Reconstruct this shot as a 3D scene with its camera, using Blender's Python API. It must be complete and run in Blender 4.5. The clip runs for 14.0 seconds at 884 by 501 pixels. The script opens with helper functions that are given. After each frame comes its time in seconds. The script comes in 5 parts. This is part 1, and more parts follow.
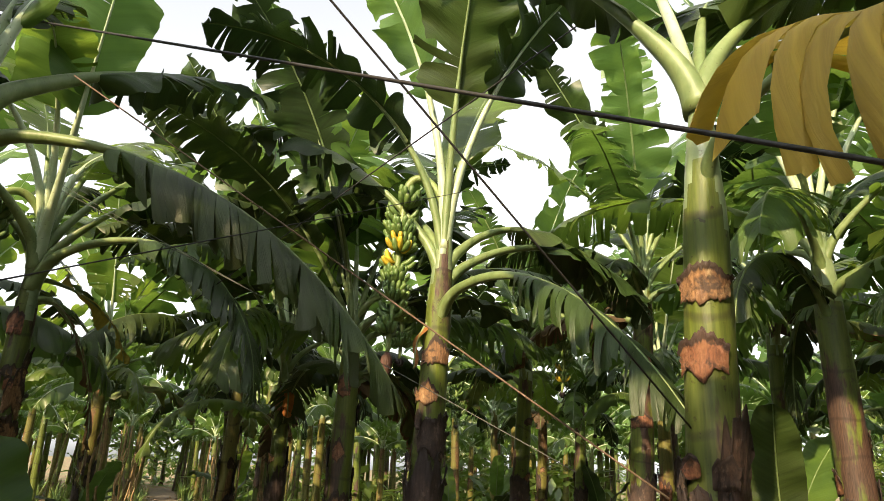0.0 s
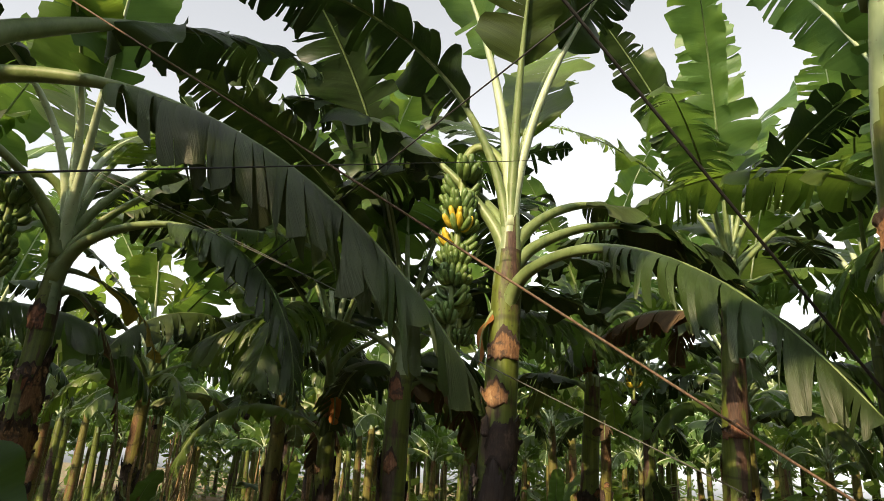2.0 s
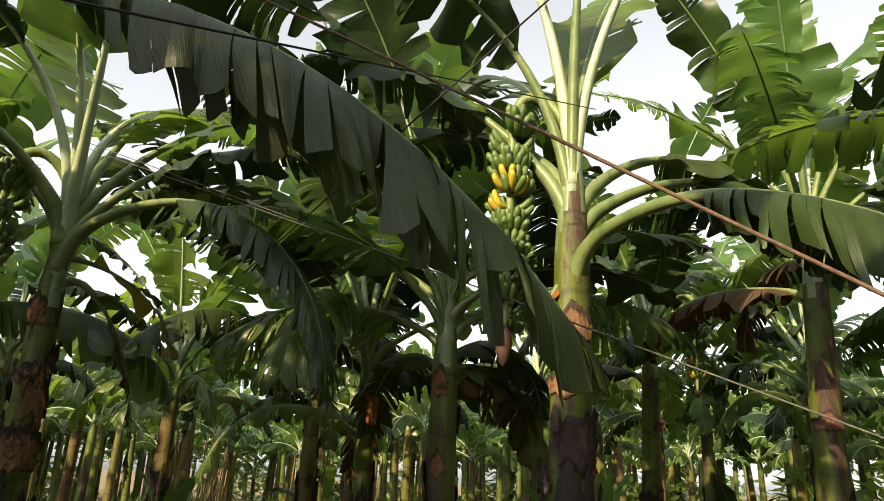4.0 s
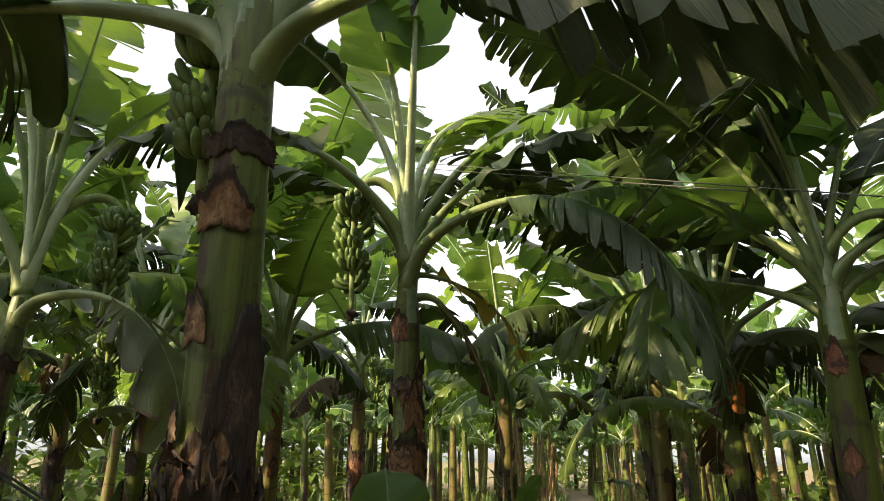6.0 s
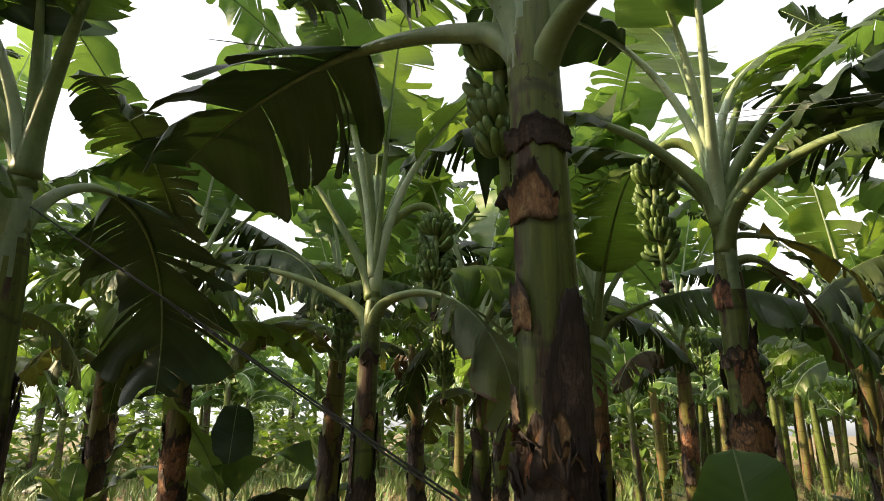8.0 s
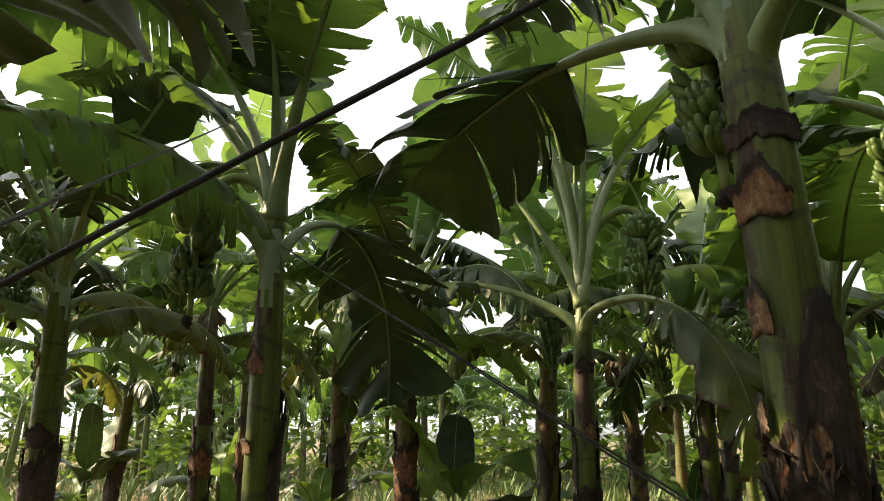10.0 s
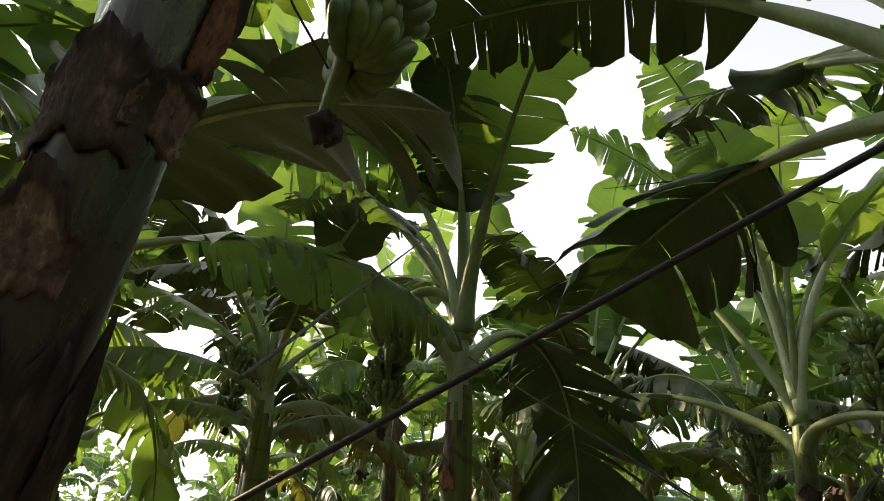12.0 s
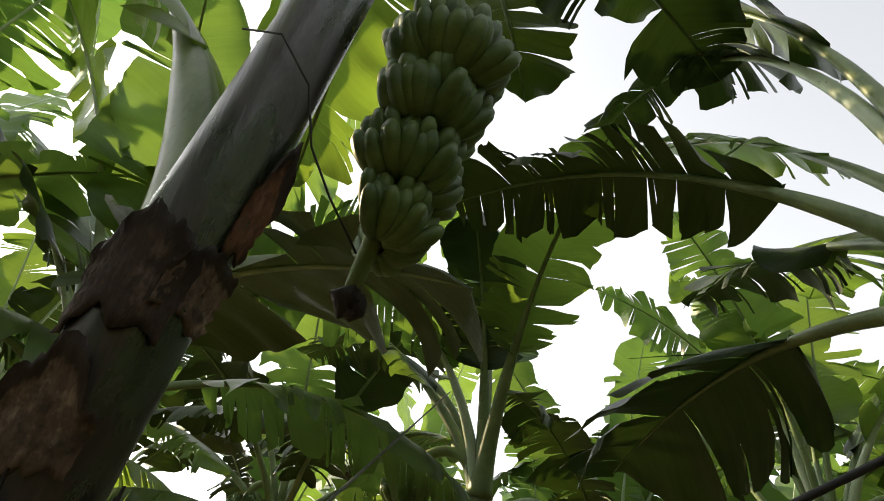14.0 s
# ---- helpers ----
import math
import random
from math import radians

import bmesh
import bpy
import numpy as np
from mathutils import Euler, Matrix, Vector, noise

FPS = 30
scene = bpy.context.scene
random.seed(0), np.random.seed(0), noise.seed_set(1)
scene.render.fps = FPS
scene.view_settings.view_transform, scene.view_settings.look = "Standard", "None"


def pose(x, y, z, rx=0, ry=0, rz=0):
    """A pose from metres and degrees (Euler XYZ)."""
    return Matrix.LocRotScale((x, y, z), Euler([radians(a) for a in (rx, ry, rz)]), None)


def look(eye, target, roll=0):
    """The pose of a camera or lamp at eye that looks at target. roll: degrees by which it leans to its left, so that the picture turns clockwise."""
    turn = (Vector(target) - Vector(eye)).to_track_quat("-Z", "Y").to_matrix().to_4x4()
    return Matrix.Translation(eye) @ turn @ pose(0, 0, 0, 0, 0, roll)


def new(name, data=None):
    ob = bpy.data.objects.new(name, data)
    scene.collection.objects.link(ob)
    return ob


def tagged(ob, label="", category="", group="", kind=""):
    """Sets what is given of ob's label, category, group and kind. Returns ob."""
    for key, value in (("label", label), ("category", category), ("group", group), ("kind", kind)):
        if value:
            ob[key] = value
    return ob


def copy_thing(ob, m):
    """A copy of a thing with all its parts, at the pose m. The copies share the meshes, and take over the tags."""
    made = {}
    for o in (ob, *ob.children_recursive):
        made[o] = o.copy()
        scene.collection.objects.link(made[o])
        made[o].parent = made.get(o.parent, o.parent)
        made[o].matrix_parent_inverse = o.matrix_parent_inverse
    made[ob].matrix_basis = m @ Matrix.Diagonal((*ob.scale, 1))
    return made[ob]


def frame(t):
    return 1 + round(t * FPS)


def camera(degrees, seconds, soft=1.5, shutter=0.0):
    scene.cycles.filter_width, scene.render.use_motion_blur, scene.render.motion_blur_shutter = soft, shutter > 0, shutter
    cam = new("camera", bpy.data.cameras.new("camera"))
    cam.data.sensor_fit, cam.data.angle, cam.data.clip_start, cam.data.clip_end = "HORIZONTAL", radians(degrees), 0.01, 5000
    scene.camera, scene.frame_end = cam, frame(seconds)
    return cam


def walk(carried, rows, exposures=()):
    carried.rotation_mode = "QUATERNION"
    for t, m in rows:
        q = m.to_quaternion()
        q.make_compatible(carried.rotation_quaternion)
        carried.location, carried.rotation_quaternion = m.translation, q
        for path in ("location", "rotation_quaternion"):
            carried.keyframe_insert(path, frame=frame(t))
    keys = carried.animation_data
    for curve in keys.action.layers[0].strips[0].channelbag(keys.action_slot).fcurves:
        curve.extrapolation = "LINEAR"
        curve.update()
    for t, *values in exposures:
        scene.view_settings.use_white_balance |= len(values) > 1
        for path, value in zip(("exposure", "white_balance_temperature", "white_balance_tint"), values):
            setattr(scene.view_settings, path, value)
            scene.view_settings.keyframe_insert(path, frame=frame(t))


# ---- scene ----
cam = camera(68.4, 14.0, soft=0.8)
PATH = [
    (0, (-0.072, 0.141, 1.452), (-0.198, 2.030, 2.097), 2.6),
    (0.5, (-0.177, 0.294, 1.470), (-0.267, 2.182, 2.123), 2.8),
    (1, (-0.197, 0.418, 1.444), (-0.325, 2.315, 2.064), 3.1),
    (1.5, (-0.199, 0.599, 1.447), (-0.373, 2.475, 2.117), 3.4),
    (2, (-0.220, 0.758, 1.458), (-0.488, 2.623, 2.130), 3.3),
    (2.2, (-0.256, 0.843, 1.443), (-0.491, 2.712, 2.115), 3.6),
    (4.3, (-0.407, 1.347, 1.508), (-0.828, 3.185, 2.175), 1.4),
    (4.5, (-0.410, 1.376, 1.553), (-0.947, 3.202, 2.169), 2.0),
    (5, (-0.584, 1.397, 1.541), (-1.365, 3.162, 2.065), 1.6),
    (5.5, (-0.780, 1.435, 1.561), (-1.730, 3.070, 2.213), 0.2),
    (6, (-0.851, 1.460, 1.555), (-1.969, 2.999, 2.171), 0.5),
    (6.5, (-0.870, 1.490, 1.578), (-2.232, 2.824, 2.184), -0.8),
    (7, (-0.864, 1.482, 1.582), (-2.331, 2.692, 2.203), -0.4),
    (7.5, (-0.873, 1.458, 1.579), (-2.485, 2.500, 2.141), -0.1),
    (8, (-0.873, 1.437, 1.569), (-2.588, 2.312, 2.109), 0.3),
    (8.2, (-0.877, 1.444, 1.570), (-2.622, 2.252, 2.117), -0.0),
    (10.5, (-0.821, 1.325, 1.576), (-2.734, 1.488, 2.137), 1.1),
    (11, (-0.840, 1.318, 1.610), (-2.746, 1.323, 2.219), 1.9),
    (11.5, (-0.869, 1.264, 1.589), (-2.717, 1.154, 2.346), 3.0),
    (12, (-0.843, 1.249, 1.601), (-2.646, 1.038, 2.440), 4.5),
    (12.5, (-0.838, 1.259, 1.615), (-2.603, 0.990, 2.517), 4.5),
    (13, (-0.813, 1.260, 1.629), (-2.515, 0.930, 2.626), 6.9),
    (13.5, (-0.796, 1.255, 1.646), (-2.432, 0.958, 2.758), 8.7),
    (14, (-0.797, 1.260, 1.657), (-2.366, 0.951, 2.858), 9.8),
]
walk(cam, [(t, look(eye, target, roll)) for t, eye, target, roll in PATH], ((0.0, 1.08), (0.5, 0.9), (2.0, 0.7), (4.3, 0.92), (5.5, 1.22), (8.0, 1.22), (10.5, 1.2), (12.0, 1.05), (14.0, 1.03)))

# ---- world, sun, exposure ----
world = bpy.data.worlds.new("sky")
scene.world = world
world.use_nodes = True
wn = world.node_tree.nodes
sky = wn.new("ShaderNodeTexSky")
sky.sky_type = "NISHITA"
sky.sun_disc = False
SUN_HEIGHT, SUN_FROM = 28.0, 246.0   # degrees above the ground; azimuth it shines from, from +x counter-clockwise
sky.sun_elevation = radians(SUN_HEIGHT)
sky.sun_rotation = radians(90 - SUN_FROM)
sky.air_density, sky.dust_density, sky.ozone_density = 1.0, 2.0, 0.6
wn["Background"].inputs["Strength"].default_value = 0.125
haze = wn.new("ShaderNodeHueSaturation")   # thin bright haze over the whole sky
haze.inputs["Saturation"].default_value, haze.inputs["Value"].default_value = 0.12, 1.6
world.node_tree.links.new(sky.outputs["Color"], haze.inputs["Color"])
world.node_tree.links.new(haze.outputs["Color"], wn["Background"].inputs["Color"])
sun = new("sun", bpy.data.lights.new("sun", "SUN"))
sun.data.energy, sun.data.angle, sun.data.color = 5.0, radians(0.8), (1.0, 0.75, 0.44)
_a, _e = radians(SUN_FROM), radians(SUN_HEIGHT)
sun.matrix_world = look((20 * math.cos(_a) * math.cos(_e), 20 * math.sin(_a) * math.cos(_e), 20 * math.sin(_e)), (0, 0, 0))


# ---- materials ----
def mat(name):
    m = bpy.data.materials.new(name)
    m.use_nodes = True
    nt = m.node_tree
    return m, nt, nt.nodes["Principled BSDF"], nt.nodes["Material Output"]


def node(nt, kind, **inputs):
    n = nt.nodes.new(kind)
    for k, v in inputs.items():
        n.inputs[k.replace("_", " ")].default_value = v
    return n


def ramp(nt, source, stops):
    r = nt.nodes.new("ShaderNodeValToRGB")
    while len(r.color_ramp.elements) < len(stops):
        r.color_ramp.elements.new(0.5)
    for el, (at, c) in zip(r.color_ramp.elements, stops):
        el.position = at
        el.color = (*c, 1) if len(c) == 3 else c
    nt.links.new(source, r.inputs[0])
    return r.outputs[0]


def mix(nt, fac, a, b, kind="MIX"):
    m = nt.nodes.new("ShaderNodeMix")
    m.data_type, m.blend_type = "RGBA", kind
    for sock, v in ((m.inputs[0], fac), (m.inputs[6], a), (m.inputs[7], b)):
        if isinstance(v, (int, float)):
            sock.default_value = v
        elif isinstance(v, tuple):
            sock.default_value = (*v, 1)
        else:
            nt.links.new(v, sock)
    return m.outputs[2]


def mapped(nt, out, scale):
    mp = nt.nodes.new("ShaderNodeMapping")
    mp.inputs["Scale"].default_value = scale
    nt.links.new(out, mp.inputs["Vector"])
    return mp.outputs[0]


def noise_tex(nt, vec, scale, detail=4.0, rough=0.55):
    n = node(nt, "ShaderNodeTexNoise", Scale=scale, Detail=detail, Roughness=rough)
    if vec is not None:
        nt.links.new(vec, n.inputs["Vector"])
    return n.outputs["Fac"]


def bump(nt, height, strength, distance, bsdf):
    b = node(nt, "ShaderNodeBump", Strength=strength, Distance=distance)
    nt.links.new(height, b.inputs["Height"])
    nt.links.new(b.outputs[0], bsdf.inputs["Normal"])
    return b.outputs[0]


def leaf_material(name, dark, light, through_light, edge, dry_from, rough, see_through, spots=0.0, shine=0.46):
    """A banana leaf: cross veins, paler streaks, brown dry margin, light passing through."""
    m, nt, bsdf, out = mat(name)
    uv = nt.nodes.new("ShaderNodeUVMap")
    sep = nt.nodes.new("ShaderNodeSeparateXYZ")
    nt.links.new(uv.outputs[0], sep.inputs[0])
    info = nt.nodes.new("ShaderNodeObjectInfo")
    geo = nt.nodes.new("ShaderNodeTexCoord")
    absv = nt.nodes.new("ShaderNodeMath")
    absv.operation = "ABSOLUTE"
    nt.links.new(sep.outputs[1], absv.inputs[0])
    lean = nt.nodes.new("ShaderNodeMath")
    lean.operation = "MULTIPLY_ADD"
    nt.links.new(absv.outputs[0], lean.inputs[0])
    lean.inputs[1].default_value = -0.3
    nt.links.new(sep.outputs[0], lean.inputs[2])
    comb = nt.nodes.new("ShaderNodeCombineXYZ")
    nt.links.new(lean.outputs[0], comb.inputs[0])
    nt.links.new(sep.outputs[1], comb.inputs[1])
    fine = noise_tex(nt, mapped(nt, comb.outputs[0], (260, 3, 1)), 1.0, 2.0)
    broad = noise_tex(nt, mapped(nt, comb.outputs[0], (30, 1.6, 1)), 1.0, 3.0)
    patch = noise_tex(nt, geo.outputs["Object"], 2.3, 3.0)
    base = mix(nt, ramp(nt, broad, ((0.3, (0, 0, 0)), (0.72, (1, 1, 1)))), dark, light)
    base = mix(nt, ramp(nt, fine, ((0.35, (0, 0, 0)), (0.75, (0.35, 0.35, 0.35)))), base, light)
    tone = ramp(nt, info.outputs["Random"], ((0.0, (0.72, 0.78, 0.86)), (0.5, (1, 1, 1)), (1.0, (1.28, 1.15, 0.8))))
    base = mix(nt, 1.0, base, tone, "MULTIPLY")
    base = mix(nt, ramp(nt, patch, ((0.45, (0, 0, 0)), (0.75, (0.5, 0.5, 0.5)))), base, through_light)
    # dry margin: grows with the distance from the midrib, broken by noise
    rim = nt.nodes.new("ShaderNodeMath")
    rim.operation = "MULTIPLY_ADD"
    nt.links.new(noise_tex(nt, geo.outputs["Object"], 9.0, 4.0), rim.inputs[0])
    rim.inputs[1].default_value = 0.25
    frac = nt.nodes.new("ShaderNodeAttribute")
    frac.attribute_name = "rim"
    nt.links.new(frac.outputs["Fac"], rim.inputs[2])
    rim_f = ramp(nt, rim.outputs[0], ((dry_from, (0, 0, 0)), (dry_from + 0.03, (1, 1, 1))))
    base = mix(nt, rim_f, base, edge)
    if spots:
        sp = noise_tex(nt, geo.outputs["Object"], 38.0, 2.0)
        base = mix(nt, ramp(nt, sp, ((0.62, (0, 0, 0)), (0.68, (spots, spots, spots)))), base, edge)
    nt.links.new(base, bsdf.inputs["Base Color"])
    bsdf.inputs["Roughness"].default_value = rough
    bsdf.inputs["Specular IOR Level"].default_value = shine
    nrm = bump(nt, mix(nt, 0.35, broad, fine), 0.6, 0.006, bsdf)
    tr = nt.nodes.new("ShaderNodeBsdfTranslucent")
    trc = mix(nt, 1.0, base, (1.0, 1.0, 1.0), "MULTIPLY")
    trc = mix(nt, 0.65, trc, through_light)
    trc = mix(nt, 1.0, trc, tone, "MULTIPLY")
    trc = mix(nt, rim_f, trc, edge)
    nt.links.new(trc, tr.inputs["Color"])
    nt.links.new(nrm, tr.inputs["Normal"])
    ms = nt.nodes.new("ShaderNodeMixShader")
    ms.inputs[0].default_value = see_through
    nt.links.new(bsdf.outputs[0], ms.inputs[1])
    nt.links.new(tr.outputs[0], ms.inputs[2])
    nt.links.new(ms.outputs[0], out.inputs["Surface"])
    return m


# LEAF holds the near leaves' shade in its colour, LEAF_MID a sunlit tone
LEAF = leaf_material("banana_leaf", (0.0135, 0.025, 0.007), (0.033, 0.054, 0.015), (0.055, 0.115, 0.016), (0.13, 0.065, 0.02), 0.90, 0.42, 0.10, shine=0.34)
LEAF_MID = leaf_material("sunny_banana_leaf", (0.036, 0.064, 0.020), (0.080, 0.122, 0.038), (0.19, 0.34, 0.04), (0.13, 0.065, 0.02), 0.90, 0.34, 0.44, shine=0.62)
LEAF_YOUNG = leaf_material("young_banana_leaf", (0.045, 0.10, 0.024), (0.08, 0.155, 0.038), (0.2, 0.33, 0.045), (0.16, 0.10, 0.03), 0.93, 0.42, 0.40)
LEAF_OLD = leaf_material("old_banana_leaf", (0.03, 0.052, 0.016), (0.06, 0.085, 0.024), (0.20, 0.22, 0.03), (0.10, 0.045, 0.015), 0.80, 0.5, 0.3, 0.7)
LEAF_YELLOW = leaf_material("yellowed_banana_leaf", (0.25, 0.185, 0.03), (0.50, 0.385, 0.062), (0.42, 0.33, 0.05), (0.16, 0.075, 0.02), 0.86, 0.6, 0.4)
LEAF_DRY = leaf_material("dry_banana_leaf", (0.03, 0.02, 0.012), (0.085, 0.058, 0.034), (0.09, 0.055, 0.022), (0.13, 0.075, 0.03), 0.80, 0.8, 0.15, 0.5)
LEAF_BROWN = leaf_material("orange_brown_dry_leaf", (0.16, 0.06, 0.015), (0.32, 0.13, 0.03), (0.36, 0.15, 0.02), (0.10, 0.04, 0.015), 0.86, 0.7, 0.3, 0.4)


def stalk_material(name, c1, c2, streak, rough):
    m, nt, bsdf, out = mat(name)
    co = nt.nodes.new("ShaderNodeTexCoord")
    n1 = noise_tex(nt, co.outputs["Object"], 7.0, 4.0)
    n2 = noise_tex(nt, mapped(nt, co.outputs["Object"], (60, 60, 9)), 1.0, 3.0)
    n3 = noise_tex(nt, co.outputs["Object"], 55.0, 2.0)
    base = mix(nt, ramp(nt, n1, ((0.35, (0, 0, 0)), (0.65, (1, 1, 1)))), c1, c2)
    base = mix(nt, ramp(nt, n2, ((0.5, (0, 0, 0)), (0.8, (0.5, 0.5, 0.5)))), base, streak)
    base = mix(nt, ramp(nt, n3, ((0.66, (0, 0, 0)), (0.72, (0.5, 0.5, 0.5)))), base, (0.05, 0.035, 0.015))
    nt.links.new(base, bsdf.inputs["Base Color"])
    bsdf.inputs["Roughness"].default_value = rough
    bump(nt, n2, 0.2, 0.003, bsdf)
    return m


STALK = stalk_material("leaf_stalk", (0.10, 0.15, 0.05), (0.18, 0.24, 0.095), (0.22, 0.26, 0.12), 0.45)
STALK_PALE = stalk_material("pale_leaf_stalk", (0.29, 0.37, 0.22), (0.42, 0.50, 0.33), (0.48, 0.52, 0.36), 0.45)
SHAFT = stalk_material("leaf_sheath_neck", (0.11, 0.16, 0.075), (0.20, 0.26, 0.14), (0.25, 0.30, 0.18), 0.42)
PEDUNCLE = stalk_material("fruit_stalk", (0.12, 0.18, 0.05), (0.20, 0.26, 0.08), (0.1, 0.07, 0.03), 0.5)


def stem_material(name="pseudostem_skin", dark=(0.04, 0.060, 0.009), light=(0.115, 0.15, 0.022), grainy=(0.13, 0.14, 0.04), bark=(0.028, 0.016, 0.013), bark_light=(0.10, 0.058, 0.042), wax=(0.065, 0.078, 0.072), waxy=0.22, gloss=0.26, bare=0.53, rough=0.42):
    """Pseudostem: waxy green with purple-brown blotches, long dark streaks and pale bloom."""
    m, nt, bsdf, out = mat(name)
    co = nt.nodes.new("ShaderNodeTexCoord")
    info = nt.nodes.new("ShaderNodeObjectInfo")
    add = nt.nodes.new("ShaderNodeVectorMath")
    add.operation = "ADD"
    off = nt.nodes.new("ShaderNodeCombineXYZ")
    sc = nt.nodes.new("ShaderNodeMath")
    sc.operation = "MULTIPLY"
    sc.inputs[1].default_value = 37.0
    nt.links.new(info.outputs["Random"], sc.inputs[0])
    nt.links.new(sc.outputs[0], off.inputs[2])
    nt.links.new(co.outputs["Object"], add.inputs[0])
    nt.links.new(off.outputs[0], add.inputs[1])
    v = add.outputs[0]
    big = noise_tex(nt, mapped(nt, v, (6, 6, 1.5)), 1.0, 5.0, 0.6)
    streak = noise_tex(nt, mapped(nt, v, (34, 34, 1.6)), 1.0, 4.0, 0.65)
    grain = noise_tex(nt, mapped(nt, v, (150, 150, 12)), 1.0, 3.0)
    spots = noise_tex(nt, v, 26.0, 3.0, 0.6)
    green = mix(nt, ramp(nt, streak, ((0.3, (0, 0, 0)), (0.7, (1, 1, 1)))), dark, light)
    green = mix(nt, ramp(nt, grain, ((0.4, (0, 0, 0)), (0.8, (0.4, 0.4, 0.4)))), green, grainy)
    brown = mix(nt, ramp(nt, grain, ((0.3, (0, 0, 0)), (0.75, (1, 1, 1)))), bark, bark_light)
    base = mix(nt, ramp(nt, big, ((bare, (0, 0, 0)), (bare + 0.05, (1, 1, 1)))), green, brown)
    base = mix(nt, ramp(nt, spots, ((0.63, (0, 0, 0)), (0.69, (0.75, 0.75, 0.75)))), base, (0.03, 0.018, 0.012))
    rings = node(nt, "ShaderNodeTexWave", Scale=0.9, Distortion=7.0, Detail=3.0, Detail_Scale=1.2)   # scars of fallen leaves
    rings.bands_direction = "Z"
    nt.links.new(v, rings.inputs["Vector"])
    base = mix(nt, ramp(nt, rings.outputs["Fac"], ((0.97, (0, 0, 0)), (1.0, (0.5, 0.5, 0.5)))), base, (0.022, 0.014, 0.010))
    bloom = noise_tex(nt, mapped(nt, v, (3, 3, 0.9)), 1.3, 4.0, 0.6)
    base = mix(nt, ramp(nt, bloom, ((0.42, (0, 0, 0)), (0.7, (waxy, waxy, waxy)))), base, wax)
    nt.links.new(base, bsdf.inputs["Base Color"])
    bsdf.inputs["Specular IOR Level"].default_value = gloss
    rr = ramp(nt, big, ((0.45, (rough, rough, rough)), (0.65, (rough + 0.26,) * 3)))
    nt.links.new(rr, bsdf.inputs["Roughness"])
    bump(nt, mix(nt, 0.5, streak, grain), 0.35, 0.006, bsdf)
    return m


STEM = stem_material()
STEM_TAN = stem_material("tan_pseudostem_skin", (0.055, 0.060, 0.014), (0.15, 0.14, 0.035), (0.19, 0.15, 0.06), (0.045, 0.025, 0.016), (0.21, 0.12, 0.055), (0.10, 0.10, 0.07), 0.15, 0.2)
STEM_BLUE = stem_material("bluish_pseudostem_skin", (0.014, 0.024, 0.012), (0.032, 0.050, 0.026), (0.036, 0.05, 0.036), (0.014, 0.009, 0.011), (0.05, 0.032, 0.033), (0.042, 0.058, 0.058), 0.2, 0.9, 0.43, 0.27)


def sheath_material(name, a, b, c):
    m, nt, bsdf, out = mat(name)
    co = nt.nodes.new("ShaderNodeTexCoord")
    fib = noise_tex(nt, mapped(nt, co.outputs["Object"], (120, 120, 7)), 1.0, 4.0, 0.65)
    big = noise_tex(nt, mapped(nt, co.outputs["Object"], (14, 14, 5)), 1.0, 5.0, 0.65)
    base = mix(nt, ramp(nt, fib, ((0.3, (0, 0, 0)), (0.72, (1, 1, 1)))), a, b)
    base = mix(nt, ramp(nt, big, ((0.48, (0, 0, 0)), (0.66, (1, 1, 1)))), base, c)
    worn = noise_tex(nt, mapped(nt, co.outputs["Object"], (22, 22, 9)), 1.0, 5.0, 0.7)
    pale = tuple(min(0.42, 1.5 * v + 0.05) for v in b)
    base = mix(nt, ramp(nt, worn, ((0.55, (0, 0, 0)), (0.68, (0.8, 0.8, 0.8)))), base, pale)
    blot = noise_tex(nt, co.outputs["Object"], 23.0, 4.0, 0.6)
    base = mix(nt, ramp(nt, blot, ((0.52, (0, 0, 0)), (0.64, (0.8, 0.8, 0.8)))), base, (0.022, 0.014, 0.011))
    up = nt.nodes.new("ShaderNodeAttribute")   # blackened torn edge above, dark seam below
    up.attribute_name = "up"
    wob = nt.nodes.new("ShaderNodeMath")
    wob.operation = "MULTIPLY_ADD"
    nt.links.new(big, wob.inputs[0])
    wob.inputs[1].default_value = 0.35
    nt.links.new(up.outputs["Fac"], wob.inputs[2])
    base = mix(nt, ramp(nt, wob.outputs[0], ((0.14, (0.85, 0.85, 0.85)), (0.3, (0, 0, 0)), (0.93, (0, 0, 0)), (1.08, (0.9, 0.9, 0.9)))), base, (0.02, 0.012, 0.011))
    nt.links.new(base, bsdf.inputs["Base Color"])
    bsdf.inputs["Roughness"].default_value = 0.75
    bump(nt, fib, 0.6, 0.006, bsdf)
    return m


SHEATH_DARK = sheath_material("dark_dry_sheath", (0.016, 0.010, 0.009), (0.085, 0.050, 0.038), (0.04, 0.025, 0.021))
SHEATH_TAN = sheath_material("tan_dry_sheath", (0.10, 0.05, 0.024), (0.30, 0.165, 0.075), (0.11, 0.055, 0.03))
SHEATH_GREY = sheath_material("greyish_dry_sheath", (0.08, 0.054, 0.042), (0.27, 0.18, 0.13), (0.10, 0.065, 0.052))
SHEATH_RED = sheath_material("reddish_dry_sheath", (0.075, 0.027, 0.016), (0.22, 0.09, 0.045), (0.25, 0.125, 0.06))


